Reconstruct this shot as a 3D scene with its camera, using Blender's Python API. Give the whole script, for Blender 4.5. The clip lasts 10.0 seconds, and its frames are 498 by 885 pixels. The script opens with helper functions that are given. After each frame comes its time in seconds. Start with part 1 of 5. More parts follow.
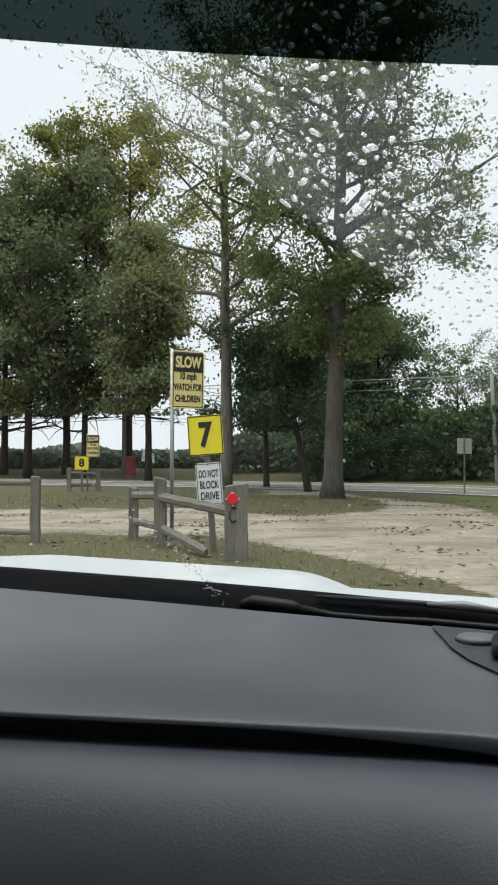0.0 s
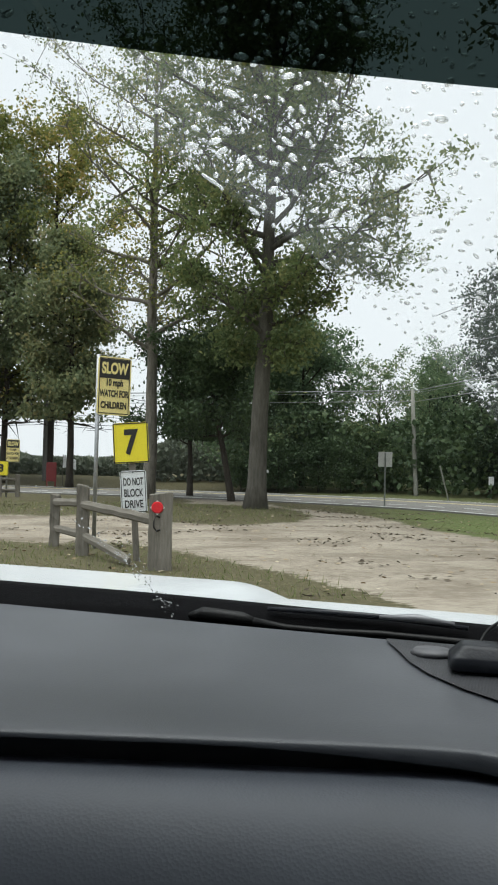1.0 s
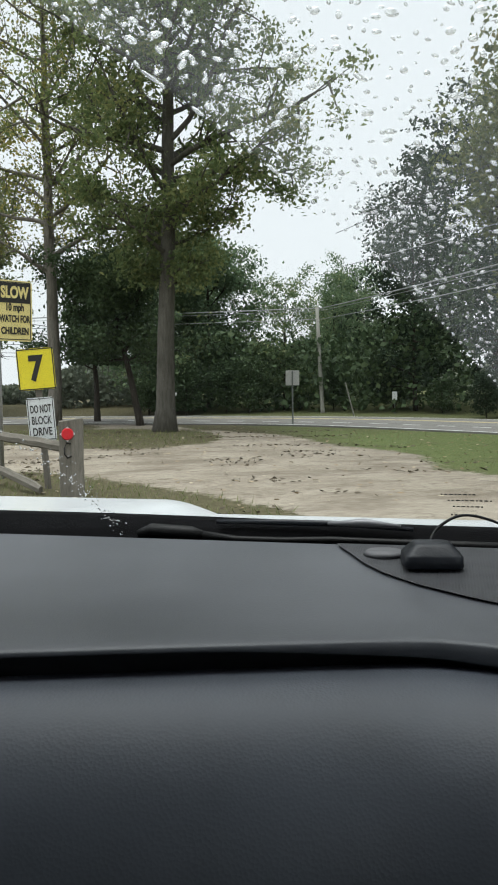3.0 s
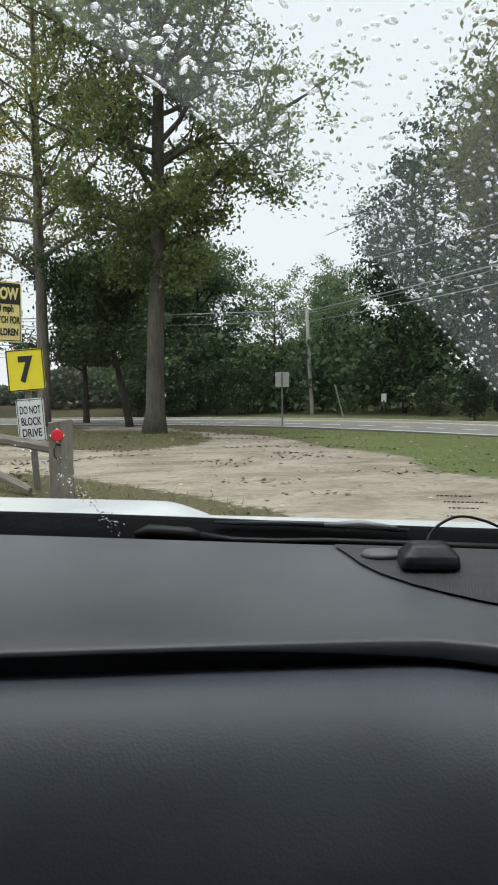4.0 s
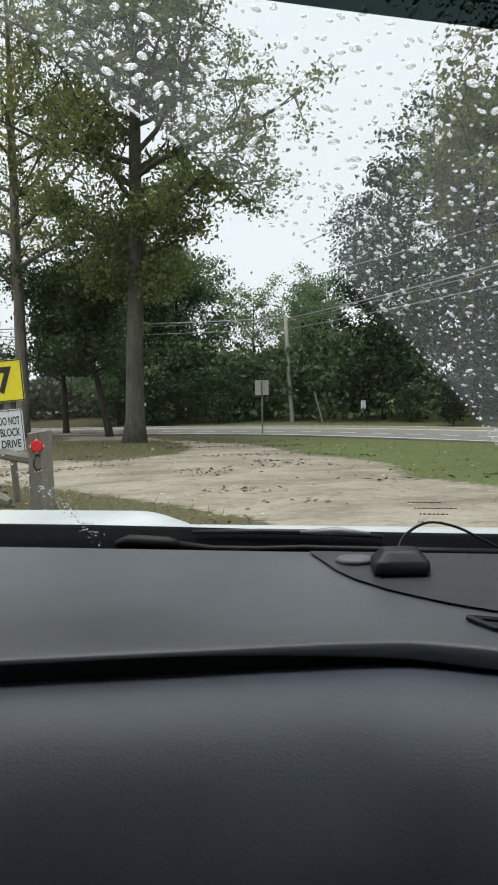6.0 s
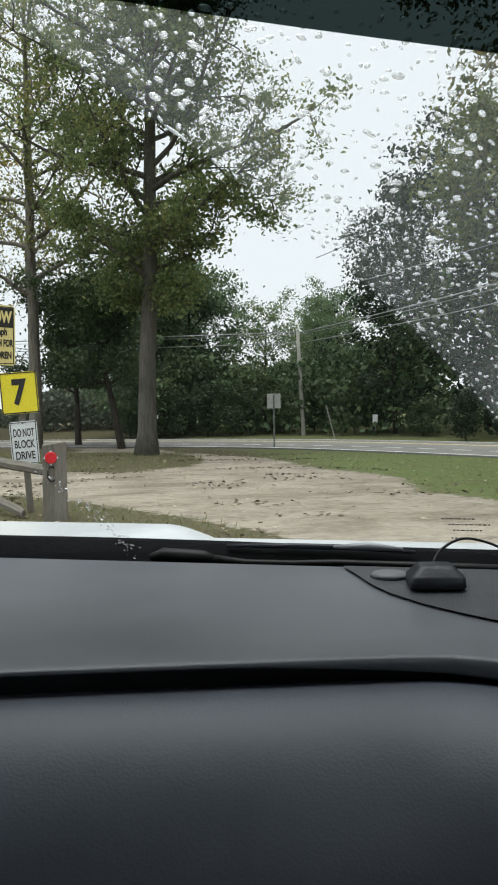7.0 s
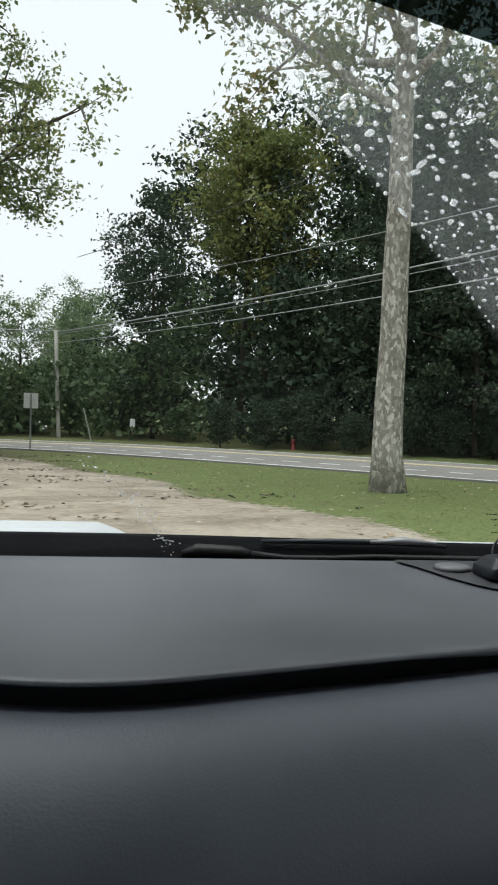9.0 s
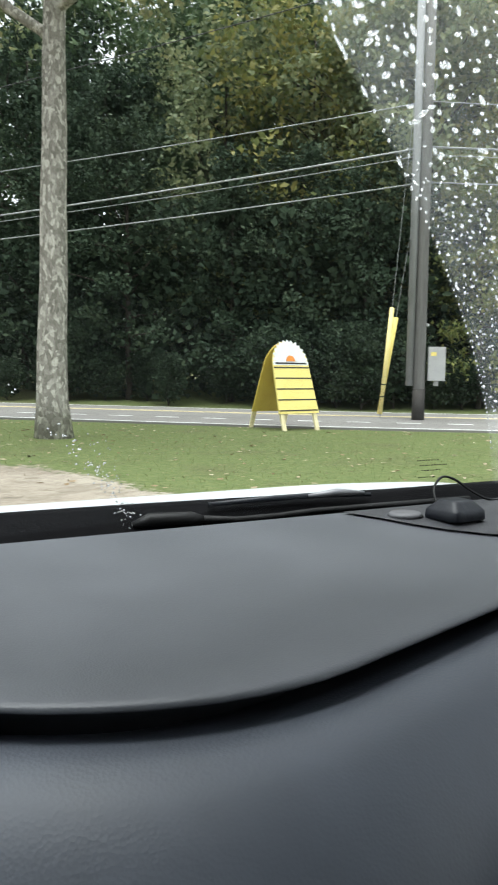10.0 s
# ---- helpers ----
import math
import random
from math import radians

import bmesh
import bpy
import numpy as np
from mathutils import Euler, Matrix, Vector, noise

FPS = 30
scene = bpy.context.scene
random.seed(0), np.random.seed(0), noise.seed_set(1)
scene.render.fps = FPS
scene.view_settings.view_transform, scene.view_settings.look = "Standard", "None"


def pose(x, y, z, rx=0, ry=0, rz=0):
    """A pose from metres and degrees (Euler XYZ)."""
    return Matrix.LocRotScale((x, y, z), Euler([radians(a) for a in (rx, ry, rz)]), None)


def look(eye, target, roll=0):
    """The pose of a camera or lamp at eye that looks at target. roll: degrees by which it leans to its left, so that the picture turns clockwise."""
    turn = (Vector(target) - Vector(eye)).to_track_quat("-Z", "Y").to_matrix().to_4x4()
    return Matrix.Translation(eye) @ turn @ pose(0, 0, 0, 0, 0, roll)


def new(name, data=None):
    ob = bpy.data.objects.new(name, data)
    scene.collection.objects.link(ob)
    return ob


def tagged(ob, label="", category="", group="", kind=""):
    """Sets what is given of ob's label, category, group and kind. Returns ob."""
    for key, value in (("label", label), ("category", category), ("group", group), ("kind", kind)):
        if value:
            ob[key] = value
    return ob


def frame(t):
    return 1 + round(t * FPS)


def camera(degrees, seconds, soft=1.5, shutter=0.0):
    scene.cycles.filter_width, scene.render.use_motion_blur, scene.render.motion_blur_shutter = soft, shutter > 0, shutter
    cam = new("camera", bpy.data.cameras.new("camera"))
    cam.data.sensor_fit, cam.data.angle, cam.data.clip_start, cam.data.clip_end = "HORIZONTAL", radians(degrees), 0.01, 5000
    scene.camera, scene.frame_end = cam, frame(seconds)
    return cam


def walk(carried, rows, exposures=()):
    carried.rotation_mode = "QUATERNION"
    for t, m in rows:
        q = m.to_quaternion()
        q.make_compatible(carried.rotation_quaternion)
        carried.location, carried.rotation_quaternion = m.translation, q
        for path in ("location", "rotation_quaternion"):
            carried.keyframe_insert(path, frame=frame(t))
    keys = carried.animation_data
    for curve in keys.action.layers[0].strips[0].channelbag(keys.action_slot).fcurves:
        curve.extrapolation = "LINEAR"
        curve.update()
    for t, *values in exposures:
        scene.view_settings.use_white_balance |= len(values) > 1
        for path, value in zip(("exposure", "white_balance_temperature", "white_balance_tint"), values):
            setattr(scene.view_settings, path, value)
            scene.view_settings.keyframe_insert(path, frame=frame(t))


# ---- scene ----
cam = camera(33.41, 10.0, soft=1.9, shutter=0.09)

PATH = [
    (0.0, pose(0.015, 0.029, 1.402, 90.677, -0.073, -0.288)),
    (0.5, pose(-0.027, 0.014, 1.415, 91.857, -2.065, -3.944)),
    (1.0, pose(-0.025, 0.044, 1.402, 91.389, -1.320, -5.603)),
    (1.5, pose(-0.043, 0.055, 1.395, 88.420, -0.839, -7.701)),
    (2.0, pose(-0.078, 0.046, 1.393, 87.972, -1.236, -9.522)),
    (2.5, pose(-0.084, -0.022, 1.412, 89.007, -1.418, -11.262)),
    (3.0, pose(-0.071, 0.057, 1.391, 86.038, 0.657, -12.028)),
    (4.5, pose(-0.087, 0.049, 1.392, 86.177, 0.609, -13.194)),
    (5.0, pose(-0.078, 0.047, 1.391, 86.094, 1.280, -13.907)),
    (5.5, pose(-0.081, 0.035, 1.393, 86.373, 1.171, -14.311)),
    (7.0, pose(-0.118, 0.015, 1.401, 87.597, 0.713, -13.377)),
    (7.5, pose(-0.179, 0.025, 1.393, 88.118, 0.501, -13.244)),
    (8.0, pose(-0.236, 0.056, 1.387, 87.613, -0.225, -16.105)),
    (8.5, pose(-0.358, 0.093, 1.388, 87.567, -1.089, -23.739)),
    (9.0, pose(-0.466, 0.178, 1.382, 88.073, -1.781, -30.572)),
    (9.5, pose(-0.632, 0.262, 1.400, 87.484, -2.476, -40.608)),
    (10.0, pose(-0.697, 0.481, 1.387, 84.736, -0.903, -54.761)),
]

walk(cam, PATH, [(0.0, 0.36, 6060, 5), (8.5, 0.36, 6060, 5), (9.0, 0.47, 6060, 5), (9.5, 0.80, 5960, 6), (10.0, 1.05, 6000, 5)])

# ---- overcast daylight ----
world = bpy.data.worlds.new("overcast_sky")
scene.world = world
world.use_nodes = True
wn, wl = world.node_tree.nodes, world.node_tree.links
wn.clear()
sky = wn.new("ShaderNodeTexSky")
sky.sky_type = "NISHITA"
sky.sun_disc = False
sky.sun_elevation, sky.sun_rotation = radians(81), radians(260)
sky.air_density, sky.dust_density, sky.ozone_density = 1.0, 6.0, 0.6
veil = wn.new("ShaderNodeMix")
veil.data_type = "RGBA"
veil.inputs["Factor"].default_value = 0.90
wl.new(sky.outputs["Color"], veil.inputs["A"])
veil.inputs["B"].default_value = (10.8, 10.8, 10.75, 1)
back = wn.new("ShaderNodeBackground")
back.inputs["Strength"].default_value = 0.075
wl.new(veil.outputs["Result"], back.inputs["Color"])
wout = wn.new("ShaderNodeOutputWorld")
wl.new(back.outputs["Background"], wout.inputs["Surface"])
sun_data = bpy.data.lights.new("sun", "SUN")
sun_data.energy, sun_data.angle, sun_data.color = 3.2, radians(60), (1.0, 0.975, 0.93)
sun = new("sun", sun_data)
sun.matrix_world = look((-6, -1, 40), (0, 0, 0))


# ---- materials ----
def shader(name, rough=0.6, spec=0.4, metal=0.0):
    m = bpy.data.materials.new(name)
    m.use_nodes = True
    n, l = m.node_tree.nodes, m.node_tree.links
    b = n["Principled BSDF"]
    b.inputs["Roughness"].default_value = rough
    b.inputs["Metallic"].default_value = metal
    b.inputs["Specular IOR Level"].default_value = spec
    return m, n, l, b


def coords(n, l, scale=(1, 1, 1), world_space=True):
    if world_space:
        g = n.new("ShaderNodeNewGeometry")
        src = g.outputs["Position"]
    else:
        g = n.new("ShaderNodeTexCoord")
        src = g.outputs["Object"]
    mp = n.new("ShaderNodeMapping")
    mp.inputs["Scale"].default_value = scale
    l.new(src, mp.inputs["Vector"])
    return mp.outputs["Vector"]


def noise_tex(n, l, vec, scale, detail=4, rough=0.6):
    t = n.new("ShaderNodeTexNoise")
    t.inputs["Scale"].default_value = scale
    t.inputs["Detail"].default_value = detail
    t.inputs["Roughness"].default_value = rough
    l.new(vec, t.inputs["Vector"])
    return t.outputs["Fac"]


def ramp(n, l, fac, stops):
    r = n.new("ShaderNodeValToRGB")
    e = r.color_ramp.elements
    while len(e) < len(stops):
        e.new(0.5)
    for el, (p, c) in zip(e, stops):
        el.position = p
        el.color = (*c, 1) if len(c) == 3 else c
    l.new(fac, r.inputs["Fac"])
    return r.outputs["Color"]


def mixc(n, l, fac, a, b, mode="MIX"):
    m = n.new("ShaderNodeMix")
    m.data_type = "RGBA"
    m.blend_type = mode
    for sock, v in (("Factor", fac), ("A", a), ("B", b)):
        if isinstance(v, (int, float)):
            m.inputs[sock].default_value = v
        elif isinstance(v, tuple):
            m.inputs[sock].default_value = (*v, 1)
        else:
            l.new(v, m.inputs[sock])
    return m.outputs["Result"]


def maths(n, l, op, a, b=0.0, c=0.0, clamp=False):
    m = n.new("ShaderNodeMath")
    m.operation, m.use_clamp = op, clamp
    for i, v in enumerate((a, b, c)):
        if isinstance(v, (int, float)):
            m.inputs[i].default_value = v
        else:
            l.new(v, m.inputs[i])
    return m.outputs[0]


def bump(n, l, b, height, strength=0.4, dist=0.02):
    bp = n.new("ShaderNodeBump")
    bp.inputs["Strength"].default_value = strength
    bp.inputs["Distance"].default_value = dist
    l.new(height, bp.inputs["Height"])
    l.new(bp.outputs["Normal"], b.inputs["Normal"])


def simple(name, c1, c2, scale=6.0, rough=0.6, spec=0.4, metal=0.0, bump_s=0.2, bump_d=0.005, fine=60.0, stretch=(1, 1, 1)):
    m, n, l, b = shader(name, rough, spec, metal)
    v = coords(n, l, stretch, False)
    a = noise_tex(n, l, v, scale, 5)
    f = noise_tex(n, l, v, fine, 3)
    mix = maths(n, l, "ADD", maths(n, l, "MULTIPLY", a, 0.65), maths(n, l, "MULTIPLY", f, 0.35))
    l.new(ramp(n, l, mix, [(0.3, c1), (0.7, c2)]), b.inputs["Base Color"])
    bump(n, l, b, f, bump_s, bump_d)
    return m


def leaf_material(name, cols, through_amount=0.42, spec=0.18):
    m, n, l, b = shader(name, 0.55, spec)
    g = n.new("ShaderNodeNewGeometry")
    o = n.new("ShaderNodeObjectInfo")
    big = noise_tex(n, l, coords(n, l, (1, 1, 1), True), 0.45, 3)
    mix = maths(n, l, "ADD", maths(n, l, "MULTIPLY", g.outputs["Random Per Island"], 0.34),
                maths(n, l, "ADD", maths(n, l, "MULTIPLY", big, 0.66), maths(n, l, "MULTIPLY", o.outputs["Random"], 0.15)))
    col = ramp(n, l, mix, [(0.2, cols[0]), (0.5, cols[1]), (0.72, cols[2]), (0.9, cols[3])])
    l.new(col, b.inputs["Base Color"])
    t = n.new("ShaderNodeBsdfTranslucent")
    l.new(col, t.inputs["Color"])
    mx = n.new("ShaderNodeMixShader")
    mx.inputs[0].default_value = through_amount
    l.new(b.outputs[0], mx.inputs[1])
    l.new(t.outputs[0], mx.inputs[2])
    l.new(mx.outputs[0], n["Material Output"].inputs["Surface"])
    return m


LEAF_GREEN = leaf_material("leaf_green", [(0.072, 0.099, 0.049), (0.142, 0.190, 0.080), (0.235, 0.276, 0.113), (0.370, 0.346, 0.132)], 0.54)
LEAF_OAK = leaf_material("leaf_oak", [(0.077, 0.101, 0.038), (0.177, 0.209, 0.062), (0.385, 0.337, 0.098), (0.523, 0.289, 0.105)])
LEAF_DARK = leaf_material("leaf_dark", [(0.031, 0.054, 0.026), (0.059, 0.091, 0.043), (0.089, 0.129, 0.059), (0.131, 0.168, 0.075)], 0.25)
LEAF_WOODS = leaf_material("leaf_woods", [(0.057, 0.091, 0.056), (0.112, 0.168, 0.091), (0.186, 0.250, 0.129), (0.352, 0.372, 0.161)], 0.42)
# Darker than real foliage: the dim light inside the woods is in this colour.
LEAF_SHADED = leaf_material("leaf_shaded", [(0.018, 0.030, 0.020), (0.031, 0.048, 0.029), (0.050, 0.071, 0.043), (0.086, 0.108, 0.062)], 0.20, 0.05)
LEAF_MID = leaf_material("leaf_mid", [(0.072, 0.100, 0.058), (0.143, 0.176, 0.090), (0.235, 0.257, 0.127), (0.373, 0.316, 0.146)], 0.42)
# Pale grey-green leaves: the haze of distance is mixed into the colour.
LEAF_HAZY = leaf_material("leaf_hazy", [(0.099, 0.118, 0.088), (0.141, 0.163, 0.118), (0.189, 0.208, 0.150), (0.256, 0.248, 0.184)], 0.3)
LEAF_YELLOW = leaf_material("leaf_yellow", [(0.060, 0.086, 0.032), (0.125, 0.152, 0.050), (0.220, 0.218, 0.070), (0.310, 0.272, 0.085)], 0.35)


def bark_material(name, dark, light, scale=3.0, stretch=(1, 1, 0.18)):
    m, n, l, b = shader(name, 0.9, 0.15)
    v = coords(n, l, stretch, False)
    a = noise_tex(n, l, v, scale * 4, 6, 0.7)
    big = noise_tex(n, l, coords(n, l, (1, 1, 0.5), False), 1.3, 3)
    mix = maths(n, l, "ADD", maths(n, l, "MULTIPLY", a, 0.7), maths(n, l, "MULTIPLY", big, 0.3))
    l.new(ramp(n, l, mix, [(0.32, dark), (0.68, light)]), b.inputs["Base Color"])
    bump(n, l, b, a, 0.8, 0.03)
    return m


BARK = bark_material("bark_grey_brown", (0.056, 0.052, 0.043), (0.160, 0.150, 0.128))
BARK_DARK = bark_material("bark_dark", (0.022, 0.019, 0.015), (0.075, 0.065, 0.052))
BARK_LIGHT = bark_material("bark_light", (0.090, 0.082, 0.070), (0.260, 0.240, 0.205))


def plane_tree_bark():
    m, n, l, b = shader("mottled_bark", 0.85, 0.2)
    v = coords(n, l, (1, 1, 0.55), False)
    vo = n.new("ShaderNodeTexVoronoi")
    vo.inputs["Scale"].default_value = 19.0
    warp = n.new("ShaderNodeTexNoise")
    warp.inputs["Scale"].default_value = 5.0
    warp.inputs["Detail"].default_value = 4
    l.new(v, warp.inputs["Vector"])
    l.new(mixc(n, l, 0.16, v, warp.outputs["Color"], "ADD"), vo.inputs["Vector"])
    sep = n.new("ShaderNodeSeparateColor")
    l.new(vo.outputs["Color"], sep.inputs["Color"])
    flakes = ramp(n, l, sep.outputs[0], [(0.0, (0.190, 0.180, 0.155)), (0.40, (0.255, 0.243, 0.212)), (0.66, (0.340, 0.328, 0.290)), (0.88, (0.52, 0.505, 0.445))])
    fine = noise_tex(n, l, v, 45, 4)
    l.new(mixc(n, l, 0.55, flakes, ramp(n, l, fine, [(0.3, (0.45, 0.43, 0.4)), (0.7, (1, 1, 1))]), "MULTIPLY"), b.inputs["Base Color"])
    bump(n, l, b, sep.outputs[0], 0.5, 0.012)
    return m


BARK_PLANE = plane_tree_bark()


def ground_material():
    m, n, l, b = shader("ground_sand_and_grass", 0.95, 0.12)
    v = coords(n, l)
    at = n.new("ShaderNodeAttribute")
    at.attribute_name = "sand"
    gr = n.new("ShaderNodeAttribute")
    gr.attribute_name = "lush"
    n1 = noise_tex(n, l, v, 0.9, 6, 0.65)
    n2 = noise_tex(n, l, v, 9.0, 5, 0.65)
    n3 = noise_tex(n, l, v, 70.0, 3)
    edge = maths(n, l, "ADD", at.outputs["Fac"], maths(n, l, "ADD", maths(n, l, "MULTIPLY_ADD", n1, 0.9, -0.45), maths(n, l, "MULTIPLY_ADD", n2, 0.9, -0.45)))
    mask = ramp(n, l, edge, [(0.42, (0, 0, 0)), (0.60, (1, 1, 1))])
    sandc = ramp(n, l, maths(n, l, "ADD", maths(n, l, "MULTIPLY", n1, 0.6), maths(n, l, "MULTIPLY", n2, 0.4)),
                 [(0.36, (0.190, 0.163, 0.125)), (0.50, (0.300, 0.264, 0.210)), (0.64, (0.395, 0.358, 0.290))])
    # damp tyre ruts, long and thin across the drive
    rut = noise_tex(n, l, coords(n, l, (0.42, 1.15, 1)), 0.8, 5, 0.62)
    sandc = mixc(n, l, ramp(n, l, rut, [(0.50, (0, 0, 0)), (0.62, (0.60, 0.60, 0.60))]), sandc, (0.130, 0.106, 0.080))
    bits = noise_tex(n, l, coords(n, l, (0.8, 1.0, 1)), 2.6, 6, 0.75)
    sandc = mixc(n, l, ramp(n, l, bits, [(0.57, (0, 0, 0)), (0.63, (0.6, 0.6, 0.6))]), sandc, (0.105, 0.085, 0.064))
    sandc = mixc(n, l, maths(n, l, "MULTIPLY", n3, 0.35), sandc, (0.14, 0.115, 0.09))
    dry = ramp(n, l, n2, [(0.3, (0.060, 0.057, 0.030)), (0.55, (0.112, 0.098, 0.056)), (0.75, (0.170, 0.142, 0.092))])
    lush = ramp(n, l, n2, [(0.3, (0.080, 0.118, 0.038)), (0.55, (0.142, 0.171, 0.064)), (0.75, (0.210, 0.215, 0.100))])
    lush = mixc(n, l, ramp(n, l, n1, [(0.5, (0, 0, 0)), (0.7, (0.5, 0.5, 0.5))]), lush, dry)
    grass = mixc(n, l, gr.outputs["Fac"], dry, lush)
    grass = mixc(n, l, maths(n, l, "MULTIPLY", n3, 0.4), grass, (0.04, 0.045, 0.02))
    l.new(mixc(n, l, mask, grass, sandc), b.inputs["Base Color"])
    h = maths(n, l, "ADD", maths(n, l, "MULTIPLY", n2, 0.6), maths(n, l, "MULTIPLY", n3, 0.4))
    bump(n, l, b, h, 0.6, 0.05)
    return m


GROUND = ground_material()


def asphalt_material():
    m, n, l, b = shader("asphalt", 0.85, 0.15)
    v = coords(n, l)
    a = noise_tex(n, l, v, 0.5, 5)
    f = noise_tex(n, l, v, 90, 3)
    l.new(ramp(n, l, maths(n, l, "ADD", maths(n, l, "MULTIPLY", a, 0.6), maths(n, l, "MULTIPLY", f, 0.4)), [(0.3, (0.138, 0.133, 0.122)), (0.7, (0.228, 0.220, 0.204))]), b.inputs["Base Color"])
    bump(n, l, b, f, 0.4, 0.006)
    return m


ASPHALT = asphalt_material()
PAINT_WHITE = simple("road_paint_white", (0.48, 0.48, 0.46), (0.78, 0.78, 0.75), 3, 0.7)
PAINT_YELLOW = simple("road_paint_yellow", (0.56, 0.47, 0.24), (0.72, 0.62, 0.36), 3, 0.7)
FENCE_WOOD = simple("weathered_fence_wood", (0.095, 0.087, 0.073), (0.245, 0.226, 0.192), 5, 0.9, 0.15, 0, 0.7, 0.006, 40, (1, 1, 0.12))
RAIL_WOOD = simple("weathered_rail_wood", (0.095, 0.087, 0.073), (0.245, 0.226, 0.192), 5, 0.9, 0.15, 0, 0.7, 0.006, 40, (0.12, 1, 1))
POLE_WOOD = simple("utility_pole_wood", (0.085, 0.083, 0.078), (0.190, 0.186, 0.176), 3, 0.9, 0.15, 0, 0.6, 0.006, 30, (1, 1, 0.06))
POLE_PALE = simple("pale_weathered_pole", (0.20, 0.20, 0.175), (0.32, 0.315, 0.28), 3, 0.9, 0.15, 0, 0.6, 0.006, 30, (1, 1, 0.06))
FLAG_WHITE = simple("white_cloth", (0.80, 0.81, 0.82), (0.88, 0.88, 0.88), 6, 0.8)
POLE_TAR = simple("tarred_pole_foot", (0.025, 0.024, 0.022), (0.055, 0.050, 0.045), 3, 0.8)
GALV = simple("galvanised_steel", (0.30, 0.31, 0.32), (0.46, 0.47, 0.48), 8, 0.45, 0.5, 0.7)
SIGN_YELLOW = simple("sign_yellow_bright", (0.74, 0.62, 0.020), (0.84, 0.72, 0.035), 4, 0.45)
SIGN_CREAM = simple("sign_yellow_faded", (0.72, 0.61, 0.230), (0.83, 0.71, 0.310), 4, 0.5)
SIGN_WHITE = simple("sign_white", (0.62, 0.64, 0.64), (0.78, 0.80, 0.80), 4, 0.45)
SIGN_BLACK = simple("sign_black", (0.012, 0.011, 0.010), (0.030, 0.028, 0.025), 8, 0.5)
SIGN_BACK = simple("bare_aluminium_sheet", (0.34, 0.34, 0.32), (0.48, 0.48, 0.45), 4, 0.5, 0.5, 0.3)
SIGN_POST = simple("green_grey_sign_post", (0.10, 0.11, 0.10), (0.18, 0.19, 0.17), 8, 0.6)
RED_LENS = simple("red_reflector_plastic", (0.55, 0.012, 0.020), (0.70, 0.025, 0.035), 20, 0.3, 0.5)
RED_PAINT = simple("faded_red_paint", (0.15, 0.020, 0.022), (0.24, 0.036, 0.034), 5, 0.6)
BOARD_YELLOW = simple("painted_yellow_board", (0.72, 0.59, 0.160), (0.82, 0.69, 0.230), 4, 0.55)
# Duller copy of the board yellow, with the rear panel's shading in the colour.
BOARD_YELLOW_SHADED = simple("painted_yellow_board_shaded", (0.44, 0.33, 0.045), (0.58, 0.45, 0.080), 4, 0.6)
BOARD_OCHRE = simple("weathered_ochre_board", (0.17, 0.14, 0.045), (0.26, 0.21, 0.075), 4, 0.8)
CREAM_WOOD = simple("cream_painted_wood", (0.62, 0.54, 0.30), (0.76, 0.68, 0.42), 5, 0.6)
ORANGE_PAINT = simple("orange_paint", (0.62, 0.20, 0.03), (0.72, 0.28, 0.05), 8, 0.6)
BOX_GREY = simple("grey_cabinet_paint", (0.34, 0.34, 0.34), (0.44, 0.44, 0.43), 5, 0.5)
CONDUIT = simple("dull_grey_conduit", (0.20, 0.205, 0.205), (0.29, 0.295, 0.295), 5, 0.7, 0.25, 0.0, 0.2, 0.004, 30, (1, 1, 0.1))
WIRE_DARK = simple("cable_black", (0.02, 0.02, 0.02), (0.05, 0.05, 0.05), 8, 0.6)
WIRE_BARE = simple("bare_cable", (0.23, 0.24, 0.235), (0.33, 0.34, 0.335), 8, 0.5, 0.5, 0.3)
IRON = simple("black_iron", (0.015, 0.014, 0.013), (0.05, 0.045, 0.04), 20, 0.6, 0.4, 0.4)


# ---- mesh helpers ----
def finish(name, bm, material, parent=None, label="", smooth=False):
    me = bpy.data.meshes.new(name)
    bm.to_mesh(me)
    bm.free()
    return put(name, me, material, parent, label, smooth)


def put(name, me, material, parent=None, label="", smooth=False):
    if material is not None and not me.materials:
        me.materials.append(material)
    if smooth:
        me.polygons.foreach_set("use_smooth", [True] * len(me.polygons))
    ob = new(name, me)
    if parent is not None:
        ob.parent = parent
    if label:
        tagged(ob, label)
    return ob


def part(name, bm, material, parent, label="", smooth=False):
    return finish(name, bm, material, parent, label, smooth)


def thing(name, m, label, category, group="", kind=""):
    e = new(name)
    e.empty_display_size = 0.2
    e.matrix_world = m
    return tagged(e, label, category, group, kind)


def box(sx, sy, sz, at=(0, 0, 0), bevel=0.0, bm=None, turn=None):
    out = bm or bmesh.new()
    m = Matrix.Translation(at) @ (turn or Matrix()) @ Matrix.Diagonal((sx, sy, sz, 1))
    r = bmesh.ops.create_cube(out, size=1.0, matrix=m)
    if bevel:
        es = {e for v in r["verts"] for e in v.link_edges}
        bmesh.ops.bevel(out, geom=list(es), offset=bevel, segments=2, affect="EDGES", profile=0.6)
    return out


